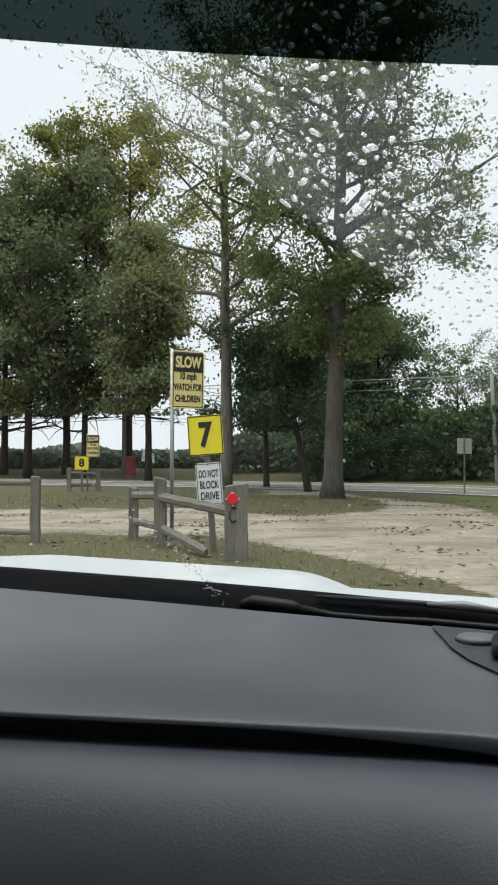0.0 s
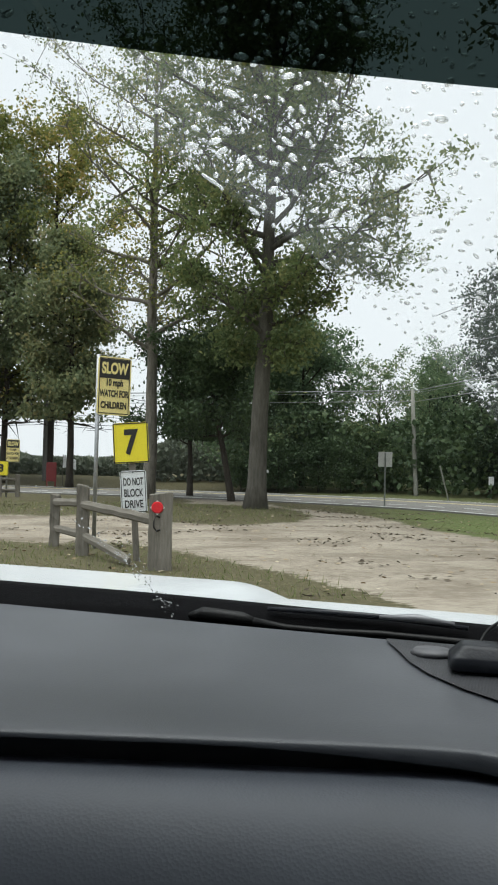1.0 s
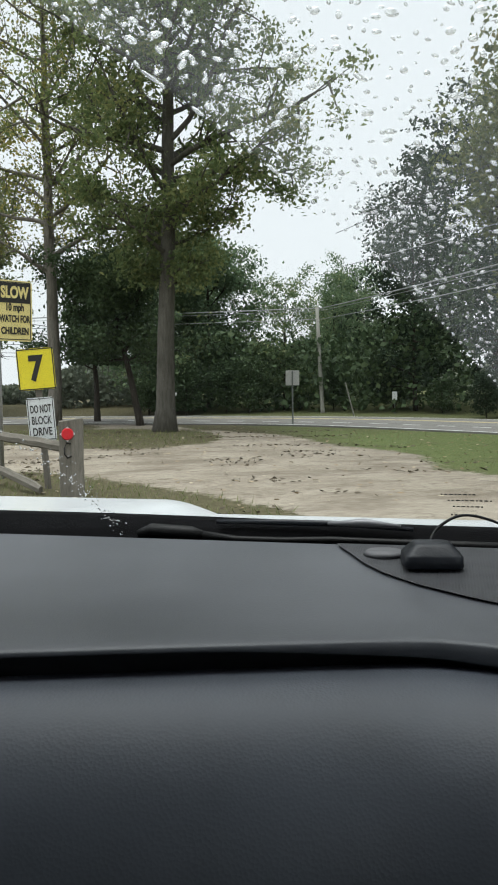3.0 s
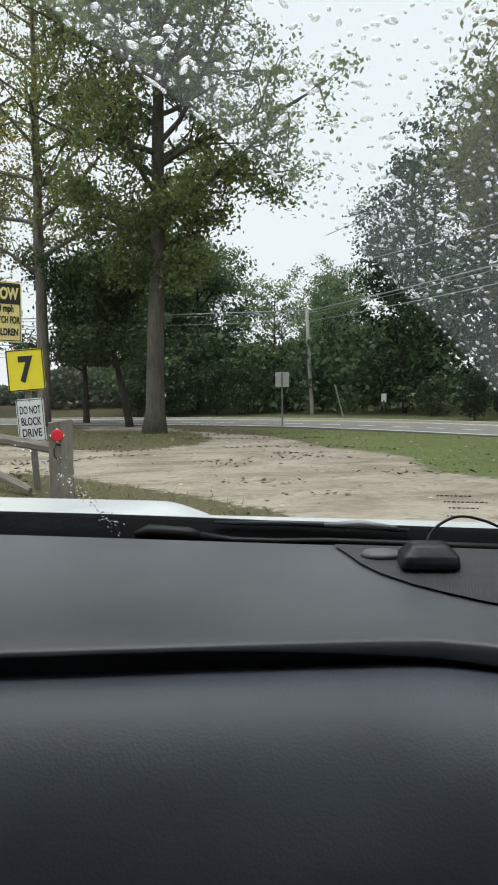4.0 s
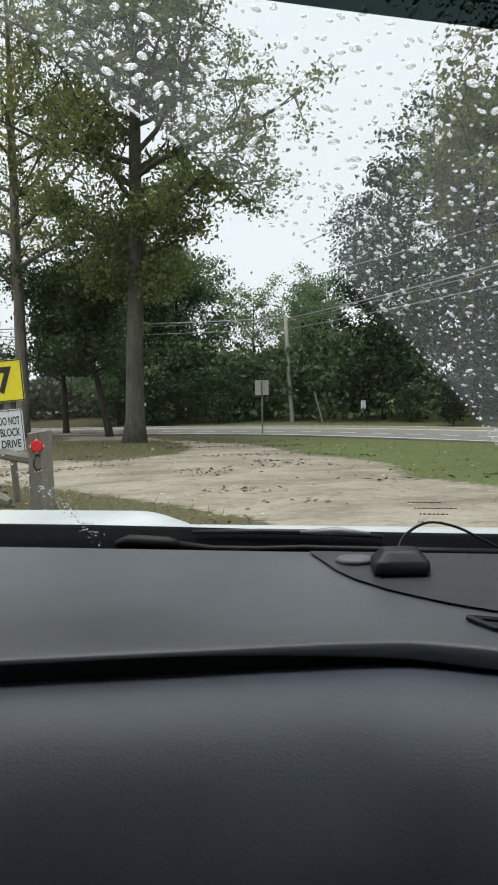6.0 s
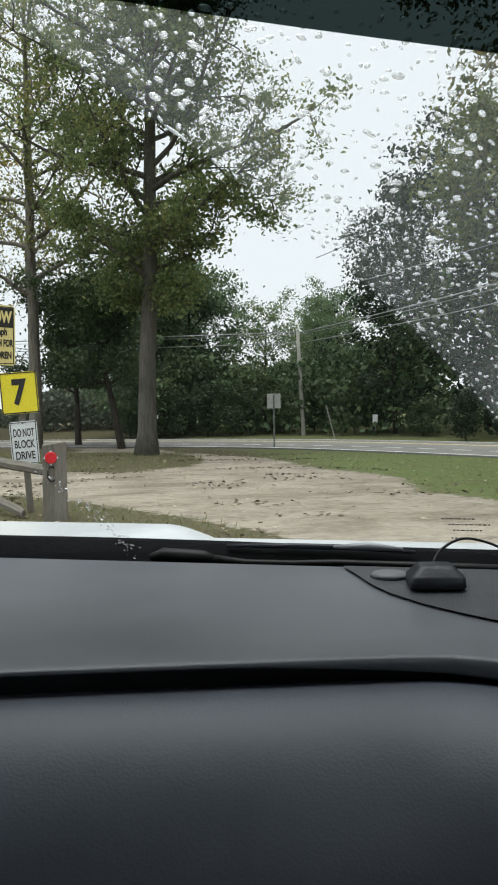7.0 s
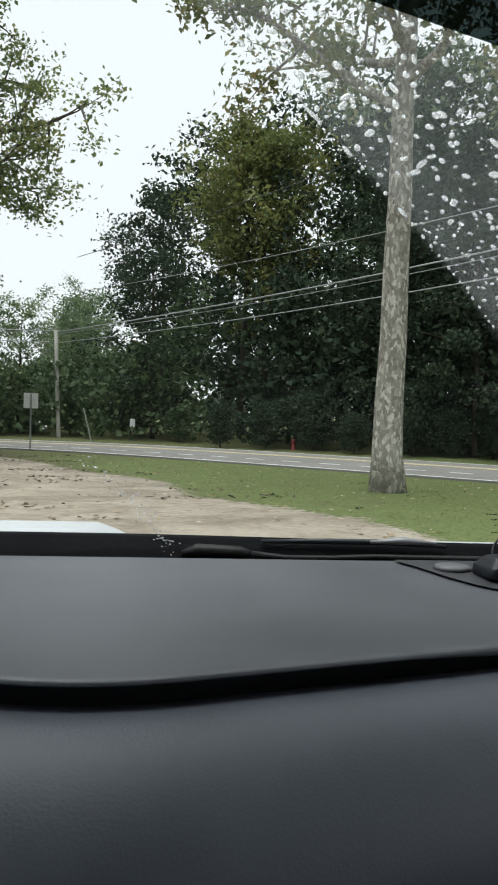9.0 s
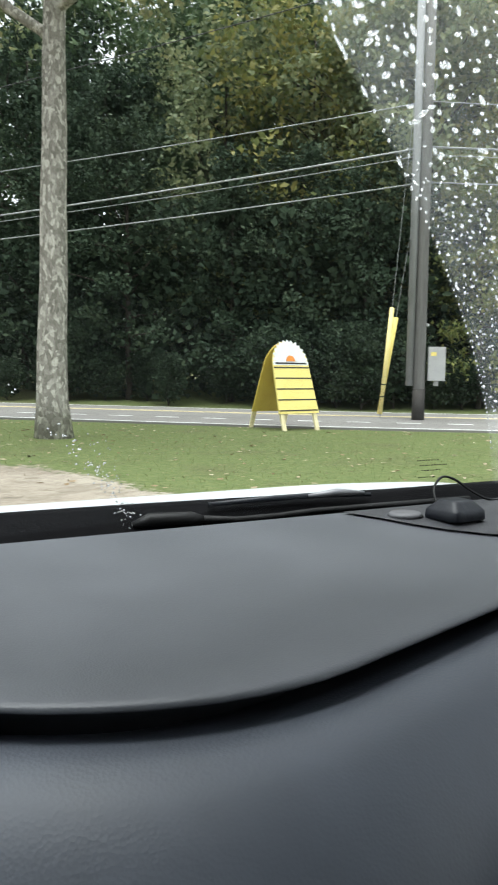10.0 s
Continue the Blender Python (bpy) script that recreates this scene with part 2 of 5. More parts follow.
def tube(points, radii, sides=8, bm=None, cap=True):
    out = bm or bmesh.new()
    rings = []
    pts = [Vector(p) for p in points]
    ref = Vector((0.31, 0.17, 0.9)).normalized()
    for i, p in enumerate(pts):
        d = (pts[min(i + 1, len(pts) - 1)] - pts[max(i - 1, 0)]).normalized()
        u = d.cross(ref if abs(d.dot(ref)) < 0.95 else Vector((1, 0, 0))).normalized()
        w = d.cross(u)
        rings.append([out.verts.new(p + (u * math.cos(2 * math.pi * k / sides) + w * math.sin(2 * math.pi * k / sides)) * radii[i]) for k in range(sides)])
    for a, b in zip(rings, rings[1:]):
        for k in range(sides):
            out.faces.new((a[k], a[(k + 1) % sides], b[(k + 1) % sides], b[k]))
    if cap:
        out.faces.new(rings[0][::-1])
        out.faces.new(rings[-1])
    return out


def lettering(text, size, m, material, parent, name="lettering", width=None, bold=0.042):
    cu = bpy.data.curves.new(name, "FONT")
    cu.body, cu.size, cu.extrude = text, size, 0.0015
    cu.offset = size * bold
    cu.align_x, cu.align_y = "CENTER", "CENTER"
    tmp = new(name, cu)
    me = bpy.data.meshes.new_from_object(tmp.evaluated_get(bpy.context.evaluated_depsgraph_get()))
    bpy.data.objects.remove(tmp)
    bpy.data.curves.remove(cu)
    if width:
        xs = [v.co.x for v in me.vertices]
        k = width / max(0.001, max(xs) - min(xs))
        for v in me.vertices:
            v.co.x *= k
    me.materials.clear()
    ob = put(name, me, material, parent)
    ob.matrix_local = m
    return ob


def smooth_line(pts, steps=8):
    out = []
    p = [Vector((*q, 0)) if len(q) == 2 else Vector(q) for q in pts]
    for i in range(len(p) - 1):
        a, b, c, d = p[max(i - 1, 0)], p[i], p[i + 1], p[min(i + 2, len(p) - 1)]
        for k in range(steps):
            t = k / steps
            out.append(0.5 * ((2 * b) + (c - a) * t + (2 * a - 5 * b + 4 * c - d) * t * t + (3 * b - a - 3 * c + d) * t ** 3))
    out.append(p[-1])
    return out


# ---- the ground ----
ROAD_EDGE = smooth_line([(-62, 47), (-32, 40.5), (-12, 35.6), (-4, 33.4), (0.3, 32.0), (3.7, 30.2), (6.0, 28.5), (8.0, 26.4), (9.8, 23.3), (11.4, 20.0), (13.0, 16.4), (15.2, 11.2), (17.4, 7.1), (21.0, 1.3), (28.0, -9.5), (46, -36)], 10)
EDGE_XY = np.array([(p.x, p.y) for p in ROAD_EDGE])


def road_normals():
    d = np.gradient(EDGE_XY, axis=0)
    d /= np.linalg.norm(d, axis=1)[:, None]
    return np.c_[-d[:, 1], d[:, 0]]


ROAD_N = road_normals()


def beyond_edge(x, y):
    """How far a place lies past the near edge of the road, in metres (negative: on the verge)."""
    d = (EDGE_XY - (x, y))
    i = int(np.argmin((d * d).sum(1)))
    return float(-(d[i] @ ROAD_N[i]))


def smoothstep(a, b, x):
    t = min(1.0, max(0.0, (x - a) / (b - a)))
    return t * t * (3 - 2 * t)


def sand_at(x, y):
    edge = 6.2 + 0.35 * math.sin(y * 0.9) + max(0.0, 6.0 - y) * 0.35 - 0.32 * max(0.0, y - 19.5)
    s = 1 - smoothstep(-0.9, 0.9, x - edge)
    # grass island round the big tree
    q = math.hypot((x - 1.4) / 2.5, (y - 23.0) / 4.2)
    s *= smoothstep(0.75, 1.25, q)
    # rough strip along the fence
    line = 13.3 - 1.7 * (x + 0.1)
    near = (1 - smoothstep(-1.2, 1.2, y - min(line, 14.2))) * (1 - smoothstep(1.6, 3.4, x))
    s *= 1 - near
    # brown turf further back on the campground side
    s *= 1 - smoothstep(20.0, 23.5, y - 0.25 * x) * (1 - smoothstep(-1.0, 2.5, x - 0.0))
    b = beyond_edge(x, y)
    s *= 1 - smoothstep(-0.3, 0.3, b)
    return s


def lush_at(x, y):
    return smoothstep(5.0, 7.0, x + 0.15 * max(0.0, 20.0 - y) * 0.2) * (1 - 0.45 * smoothstep(20, 27, y))


def rise(x, y):
    b = beyond_edge(x, y)
    h = noise.noise(Vector((x * 0.22, y * 0.22, 0))) * 0.05 + noise.noise(Vector((x * 1.1, y * 1.1, 4))) * 0.018
    keep = smoothstep(0.4, 2.0, -b) + smoothstep(7.6, 9.0, b)
    return h * keep - 0.03 * (1 - min(1, keep)) + 0.35 * smoothstep(8.0, 14.0, b) * (1 - smoothstep(60, 90, math.hypot(x, y)))


def build_ground():
    xs = np.concatenate([[-2500, -900, -350, -150, -80, -50, -35], np.linspace(-26, 34, 170), [40, 50, 70, 110, 200, 500, 1200, 2500]])
    ys = np.concatenate([[-2500, -900, -350, -120, -50, -25, -12], np.linspace(-6, 52, 165), [58, 68, 85, 120, 200, 400, 1000, 2500]])
    verts, sand, lush = [], [], []
    for y in ys:
        for x in xs:
            near = abs(x) < 120 and abs(y) < 130
            verts.append((x, y, rise(x, y) if near else 0.0))
            sand.append(sand_at(x, y) if near else 0.0)
            lush.append(lush_at(x, y) if near else 0.3)
    nx = len(xs)
    faces = [(j * nx + i, j * nx + i + 1, (j + 1) * nx + i + 1, (j + 1) * nx + i) for j in range(len(ys) - 1) for i in range(nx - 1)]
    me = bpy.data.meshes.new("ground")
    me.from_pydata(verts, [], faces)
    for name, vals in (("sand", sand), ("lush", lush)):
        me.attributes.new(name, "FLOAT", "POINT").data.foreach_set("value", vals)
    ob = put("ground", me, GROUND, smooth=True)
    return tagged(ob, "sandy campground drive with patchy grass and a green verge", "ground", kind="structure")


build_ground()


def strip(name, a, b, z, material, label="", parent=None, start=0, stop=None, kind="structure"):
    bm = bmesh.new()
    n = len(ROAD_EDGE)
    rows = []
    for i in range(start, stop or n):
        p, q = EDGE_XY[i] + ROAD_N[i] * a, EDGE_XY[i] + ROAD_N[i] * b
        rows.append((bm.verts.new((*p, z)), bm.verts.new((*q, z))))
    for r, s in zip(rows, rows[1:]):
        bm.faces.new((r[0], s[0], s[1], r[1]))
    bmesh.ops.recalc_face_normals(bm, faces=bm.faces)
    r = bmesh.ops.extrude_face_region(bm, geom=list(bm.faces))
    bmesh.ops.translate(bm, verts=[v for v in r["geom"] if isinstance(v, bmesh.types.BMVert)], vec=(0, 0, -0.004 if parent else -0.05))
    bmesh.ops.recalc_face_normals(bm, faces=bm.faces)
    ob = finish(name, bm, material, parent)
    if not parent:
        tagged(ob, label, "road", kind=kind)
    return ob


road = strip("road", 0, 7.0, 0.02, ASPHALT, "grey two-lane asphalt road with white dashes and double yellow line")
strip("edge_line", 0.05, 0.20, 0.028, PAINT_WHITE, parent=road)
strip("yellow_line", 4.55, 4.68, 0.028, PAINT_YELLOW, parent=road)
strip("yellow_line", 4.82, 4.95, 0.028, PAINT_YELLOW, parent=road)
strip("far_edge_line", 6.75, 6.88, 0.028, PAINT_WHITE, parent=road)


def road_dashes():
    run = np.concatenate([[0], np.cumsum(np.linalg.norm(np.diff(EDGE_XY, axis=0), axis=1))])
    s = 30.0
    while s < run[-1] - 25:
        bm = bmesh.new()
        cs = []
        for k in range(4):
            u = s + 0.62 * k / 3
            x, y = np.interp(u, run, EDGE_XY[:, 0]), np.interp(u, run, EDGE_XY[:, 1])
            nx, ny = np.interp(u, run, ROAD_N[:, 0]), np.interp(u, run, ROAD_N[:, 1])
            cs.append([bm.verts.new((x + nx * w, y + ny * w, z)) for w in (1.95, 2.08) for z in (0.022, 0.028)])
        for a, b in zip(cs, cs[1:]):
            for i, j in ((0, 1), (1, 3), (3, 2)):
                bm.faces.new((a[i], a[j], b[j], b[i]))
        bm.faces.new([cs[0][i] for i in (0, 1, 3, 2)])
        bm.faces.new([cs[-1][i] for i in (0, 2, 3, 1)])
        bmesh.ops.recalc_face_normals(bm, faces=bm.faces)
        finish("lane_dash", bm, PAINT_WHITE, road)
        s += 1.3


road_dashes()


# ---- trees ----
def leaf_mesh(name, centres, size, rng, droop=0.3, slim=0.6):
    c = np.asarray(centres, dtype=np.float64)
    k = len(c)
    u = rng.normal(size=(k, 3))
    u[:, 2] -= droop
    u /= np.linalg.norm(u, axis=1)[:, None]
    w = np.cross(u, rng.normal(size=(k, 3)) + (0, 0, 0.6))
    w /= np.linalg.norm(w, axis=1)[:, None]
    ln = size * rng.uniform(0.6, 1.3, size=(k, 1))
    v = np.empty((k, 4, 3))
    v[:, 0], v[:, 2] = c - u * ln * 0.5, c + u * ln * 0.5
    v[:, 1], v[:, 3] = c + w * ln * slim * 0.5, c - w * ln * slim * 0.5
    up = np.cross(u, w)
    v[:, 0] += up * ln * 0.12
    v[:, 2] += up * ln * 0.12
    me = bpy.data.meshes.new(name)
    me.vertices.add(4 * k)
    me.vertices.foreach_set("co", v.ravel())
    me.loops.add(4 * k)
    me.loops.foreach_set("vertex_index", np.arange(4 * k, dtype=np.int32))
    me.polygons.add(k)
    me.polygons.foreach_set("loop_start", np.arange(0, 4 * k, 4, dtype=np.int32))
    me.update(calc_edges=True)
    return me


def grow(seed, height, girth, crown_from, reach, limbs, leaves, leaf, clump=0.55, lean=(0, 0), shape="round", rise_up=0.5, flare=1.6, keep_low=0.25, twigs=True, patchy=1.8):
    """Trunk-and-limbs mesh and crown mesh of one tree, standing at the origin."""
    rng = np.random.default_rng(seed)
    bm = bmesh.new()
    n = 14
    ts = np.linspace(0, 1, n) ** 1.25
    wob = np.cumsum(rng.normal(scale=0.014 * girth / 0.3, size=(n, 2)), axis=0)
    wob -= wob[0]
    trunk = [Vector((lean[0] * t + wob[i, 0], lean[1] * t + wob[i, 1], height * 0.96 * t - 0.15 * (i == 0))) for i, t in enumerate(ts)]
    rad = [girth / 2 * ((1 - t) ** 0.8 * 0.92 + 0.08) * (1 + (flare - 1) * math.exp(-height * t / 0.35)) for t in ts]
    tube(trunk, rad, 14, bm)
    centres = []

    def along(t):
        h = np.interp(t, ts, np.arange(n))
        i = min(int(h), n - 2)
        return trunk[i].lerp(trunk[i + 1], h - i), np.interp(t, ts, rad)

    weight = []
    for k in range(limbs):
        t = crown_from + (0.97 - crown_from) * ((k + rng.uniform(0, 0.9)) / limbs)
        p, r = along(t)
        s = (t - crown_from) / (1 - crown_from)
        if shape == "round":
            L = reach * (math.sin(math.pi * min(1, 0.22 + 0.75 * s)) ** 0.7)
        elif shape == "oak":
            L = reach * min(1.0, 0.26 + 2.4 * s) * (1 - 0.35 * s)
        elif shape == "cone":
            L = reach * (1.05 - 0.9 * s)
        else:
            L = reach * (0.75 + 0.35 * math.sin(math.pi * s))
        L *= rng.uniform(0.65, 1.15)
        az = k * 2.399 + rng.uniform(-0.5, 0.5)
        up = rise_up * rng.uniform(0.5, 1.3) + 0.5 * s
        d = Vector((math.cos(az), math.sin(az), up)).normalized()
        q, pts = p.copy(), [p.copy()]
        m = 6
        for j in range(m):
            d = (d + Vector(rng.normal(scale=0.16, size=3)) + Vector((0, 0, 0.05 if shape != "cone" else -0.05))).normalized()
            q = q + d * L / m
            pts.append(q.copy())
        r0 = max(0.012, min(r * 0.55, 0.022 * L + 0.012))
        tube(pts, [r0 * (1 - 0.85 * j / m) for j in range(m + 1)], 6, bm, False)
        for j in range(2, m + 1):
            centres.append((pts[j], clump * (0.7 + 0.5 * j / m)))
            for _ in range(2):
                e = (d + Vector(rng.normal(scale=0.75, size=3))).normalized()
                sl = L * rng.uniform(0.18, 0.38)
                a = pts[j - 1].lerp(pts[j], rng.uniform())
                b = a + e * sl
                if twigs:
                    tube([a, a.lerp(b, 0.5) + Vector(rng.normal(scale=0.05 * sl, size=3)), b], [r0 * 0.35, r0 * 0.25, 0.006], 4, bm, False)
                centres.append((b, clump))
                centres.append((a.lerp(b, 0.6), clump * 0.7))
    me = bpy.data.meshes.new("trunk")
    bm.to_mesh(me)
    bm.free()
    c = np.array([tuple(p) for p, _ in centres])
    sg = np.array([s for _, s in centres])
    gain = rng.uniform(0.15, 1.0, len(c)) ** patchy
    idx = rng.choice(len(c), size=leaves, p=gain / gain.sum())
    pos = c[idx] + rng.normal(size=(leaves, 3)) * sg[idx][:, None] * (0.62, 0.62, 0.45)
    pos = pos[pos[:, 2] > keep_low]
    return me, leaf_mesh("crown", pos, leaf, rng)


def plant(x, y, meshes, bark, leafmat, label, turn=0.0, size=1.0, name="tree", group="", category="tree"):
    tr = thing(name, pose(x, y, rise(x, y) - 0.02, 0, 0, turn) @ Matrix.Diagonal((size, size, size, 1)), label, category, group)
    for nm, me, mat in (("trunk", meshes[0], bark), ("crown", meshes[1], leafmat)):
        ob = new(nm, me)
        if not me.materials:
            me.materials.append(None)
        ob.material_slots[0].link = "OBJECT"
        ob.material_slots[0].material = mat
        ob.parent = tr
        if nm == "trunk" and not me.polygons[0].use_smooth:
            me.polygons.foreach_set("use_smooth", [True] * len(me.polygons))
    return tr


# the big tree beside the drive
plant(2.62, 24.9, grow(11, 18.5, 0.57, 0.23, 6.6, 54, 68000, 0.150, 0.46, (0.25, 0.0), "oak", 0.30, 1.5, 0.25, True, 1.4), BARK, LEAF_GREEN,
      "tall oak with a straight grey trunk on a grass island", 20)
# its slender neighbour behind the signs
plant(-0.75, 31.4, grow(23, 18.0, 0.50, 0.30, 4.8, 36, 17500, 0.128, 0.40, (-0.5, 0.0), "column", 0.45, 1.3), BARK_LIGHT, LEAF_OAK,
      "slender pale-barked tree with a thin airy crown", 80)
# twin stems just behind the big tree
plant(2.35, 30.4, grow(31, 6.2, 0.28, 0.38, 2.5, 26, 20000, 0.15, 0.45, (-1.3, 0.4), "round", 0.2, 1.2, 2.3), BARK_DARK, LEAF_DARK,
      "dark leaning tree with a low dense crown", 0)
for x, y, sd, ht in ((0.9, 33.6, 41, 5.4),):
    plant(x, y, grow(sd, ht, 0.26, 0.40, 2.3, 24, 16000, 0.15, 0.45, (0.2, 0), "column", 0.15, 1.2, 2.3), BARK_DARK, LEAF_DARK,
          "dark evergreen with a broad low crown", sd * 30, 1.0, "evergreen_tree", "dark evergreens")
for x, y, sd, ht in ((4.6, 41.0, 43, 7.9), (6.9, 42.5, 44, 8.6)):
    plant(x, y, grow(sd, ht, 0.28, 0.16, 2.9, 26, 14000, 0.20, 0.50, (0.2, 0), "round", 0.3, 1.2), BARK_DARK, LEAF_WOODS,
          "mid-green bushy tree at the bend of the road", sd * 30, 1.0, "tree", "roadside trees")
# mottled plane tree on the verge
plant(9.75, 12.25, grow(57, 19.0, 0.58, 0.37, 6.5, 24, 26000, 0.17, 0.50, (-0.1, 0.0), "round", 0.25, 1.35), BARK_PLANE, LEAF_MID,
      "plane tree with mottled peeling bark on the grass verge", 140)

# trees of the campground, beyond the fence
for i, (x, y, ht, gi, cf, re, kind_) in enumerate((
        (-13.6, 47.0, 14.5, 0.42, 0.20, 4.2, "d"), (-11.6, 44.5, 15.0, 0.46, 0.20, 4.2, "d"), (-10.0, 46.5, 18.5, 0.44, 0.24, 4.5, "o"),
        (-8.6, 44.6, 15.5, 0.36, 0.20, 4.0, "d"), (-6.6, 47.5, 19.0, 0.40, 0.26, 4.6, "o"), (-4.7, 40.6, 11.5, 0.36, 0.30, 2.3, "d"), (-15.8, 50.0, 15.0, 0.44, 0.2, 4.4, "d"))):
    plant(x, y, grow(70 + i, ht * 1.12, gi, cf * 0.72, re * 1.15, 34, 20000, 0.23, 0.60, (0, 0), "round", 0.0, 1.3, 3.3), BARK_DARK, LEAF_MID if kind_ == "d" else LEAF_OAK,
          "dark broad-crowned tree on the campground" if kind_ == "d" else "oak turning brown on the campground", 50 * i, 1.0, "tree", "campground trees")

# the woods across the road
WOODS = [grow(101, 14.5, 0.34, 0.10, 4.2, 30, 9000, 0.28, 0.66, (0.3, 0), "column", 0.15, 1.2, 0.25, False),
         grow(102, 16.0, 0.38, 0.16, 4.6, 30, 9000, 0.29, 0.68, (0, 0.4), "round", 0.25, 1.2, 0.25, False),
         grow(103, 13.0, 0.30, 0.08, 3.8, 28, 8000, 0.27, 0.62, (0, 0), "cone", 0.1, 1.2, 0.25, False),
         grow(104, 15.0, 0.34, 0.30, 4.4, 24, 7500, 0.27, 0.58, (0.5, 0), "round", 0.35, 1.2, 0.25, False)]
SHRUBS = [grow(111, 3.2, 0.10, 0.05, 1.7, 26, 5000, 0.16, 0.42, (0, 0), "round", 0.6, 1.1, 0.25, False),
          grow(112, 2.4, 0.08, 0.05, 1.5, 24, 4000, 0.15, 0.40, (0, 0), "round", 0.4, 1.1, 0.25, False)]


# bearing of the wood's skyline and its height over the horizon, in degrees
SKYLINE = ((4, 7, 10, 13, 14.5, 15.5, 20, 21.3, 22.8, 24.3, 26.5, 30, 40, 50, 75), (6.5, 9.0, 10.4, 10.4, 8.4, 7.0, 7.2, 10.0, 15.0, 17.5, 18.5, 19.5, 21.5, 24.0, 26.0))


def woods():
    rng = np.random.default_rng(5)
    run = np.concatenate([[0], np.cumsum(np.linalg.norm(np.diff(EDGE_XY, axis=0), axis=1))])

    def place(s, off):
        x, y = np.interp(s, run, EDGE_XY[:, 0]), np.interp(s, run, EDGE_XY[:, 1])
        nx, ny = np.interp(s, run, ROAD_N[:, 0]), np.interp(s, run, ROAD_N[:, 1])
        return x + nx * off, y + ny * off

    for row, (off, step) in enumerate(((10.5, 3.4), (15.0, 3.8), (21.0, 4.6), (28.0, 5.5), (36.0, 4.5))):
        s = 38.0 + row
        while s < run[-1] - 6:
            x, y = place(s + rng.uniform(-1, 1), off + rng.uniform(-1.2, 1.2))
            bearing = math.degrees(math.atan2(x, y))
            far = math.hypot(x, y)
            if bearing < (20.0 if row == 4 else 4.5):
                s += step
                continue
            tall = 1.2 + far * math.tan(radians(np.interp(bearing, SKYLINE[0], SKYLINE[1])))
            tall *= (0.80, 0.92, 1.0, 1.0, 0.95)[row]
            if bearing > 48 and row == 0:
                tall *= 0.75
            if 28.8 < bearing < 35.0 and row < 2:
                tall *= (0.72, 1.05)[row]
            tall *= rng.uniform(0.90, 1.08)
            k = int(rng.integers(0, 4))
            base = (14.5, 16.0, 13.0, 15.0)[k]
            mat = LEAF_WOODS
            if 28.8 < bearing < 35.0 and row == 1:
                mat = LEAF_YELLOW
            elif row < 2 and (57 < bearing < 60.5 or 67 < bearing < 71):
                mat = LEAF_YELLOW
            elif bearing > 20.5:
                # The wood's shade is put into darker leaf colours from here on.
                mat = LEAF_DARK if bearing < 22 or (bearing > 34 and row > 1) else LEAF_MID if bearing > 47 and row > 0 else LEAF_SHADED
            elif rng.uniform() < 0.12:
                mat = LEAF_OAK
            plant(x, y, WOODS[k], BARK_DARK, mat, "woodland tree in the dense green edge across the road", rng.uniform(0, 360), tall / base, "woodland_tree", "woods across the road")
            s += step * rng.uniform(0.8, 1.25)
    s = 40.0
    while s < run[-1] - 10:
        x, y = place(s, 8.9 + rng.uniform(-0.5, 1.3))
        if 14.0 < math.degrees(math.atan2(x, y)) < 23.5:
            x, y = place(s, 11.0 + rng.uniform(-0.3, 1.0))
        k = int(rng.integers(0, 2))
        if math.degrees(math.atan2(x, y)) < 3.5:
            s += 1.5
            continue
        # Shrubs past 27 degrees get leaves with the wood's shade coloured in.
        plant(x, y, SHRUBS[k], BARK_DARK, LEAF_SHADED if math.degrees(math.atan2(x, y)) > 27 else LEAF_DARK, "low shrub at the edge of the woods", rng.uniform(0, 360), rng.uniform(0.45, 1.05), "shrub", "shrubs along the woods", "shrub")
        s += 1.25 * rng.uniform(0.7, 1.4)

    # dense underbrush added as dark backing, the shade between the trunks in its colour
    pts = []
    deep = []
    for _ in range(190000):
        s = rng.uniform(36, run[-1] - 4)
        x, y = place(s, 9.3 + 25 * rng.uniform() ** 1.4)
        b = math.degrees(math.atan2(x, y))
        if b < 4.0:
            continue
        if not 12 < b < 27 and rng.uniform() < 0.25:
            continue
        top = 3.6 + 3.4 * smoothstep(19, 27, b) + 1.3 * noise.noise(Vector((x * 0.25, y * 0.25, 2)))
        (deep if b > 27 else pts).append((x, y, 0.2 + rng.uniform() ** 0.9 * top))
    tagged(put("underbrush", leaf_mesh("underbrush", np.array(pts), 0.31, rng, 0.1, 0.7), LEAF_DARK), "dense underbrush added as dark backing, shade between the trunks in its colour", "underbrush", kind="stuff")
    tagged(put("underbrush", leaf_mesh("underbrush", np.array(deep), 0.34, rng, 0.1, 0.7), LEAF_SHADED), "underbrush filling the wood edge, its deep shade put into the leaf colour", "underbrush", kind="stuff")


woods()
plant(19.6, 34.9, grow(140, 14.8, 0.36, 0.50, 3.6, 28, 9000, 0.22, 0.62, (0.2, 0), "round", 0.3, 1.2, 7.4), BARK_DARK, LEAF_YELLOW,
      "tall woodland tree turning yellow above the dark wood edge", 40, 1.0, "woodland_tree")


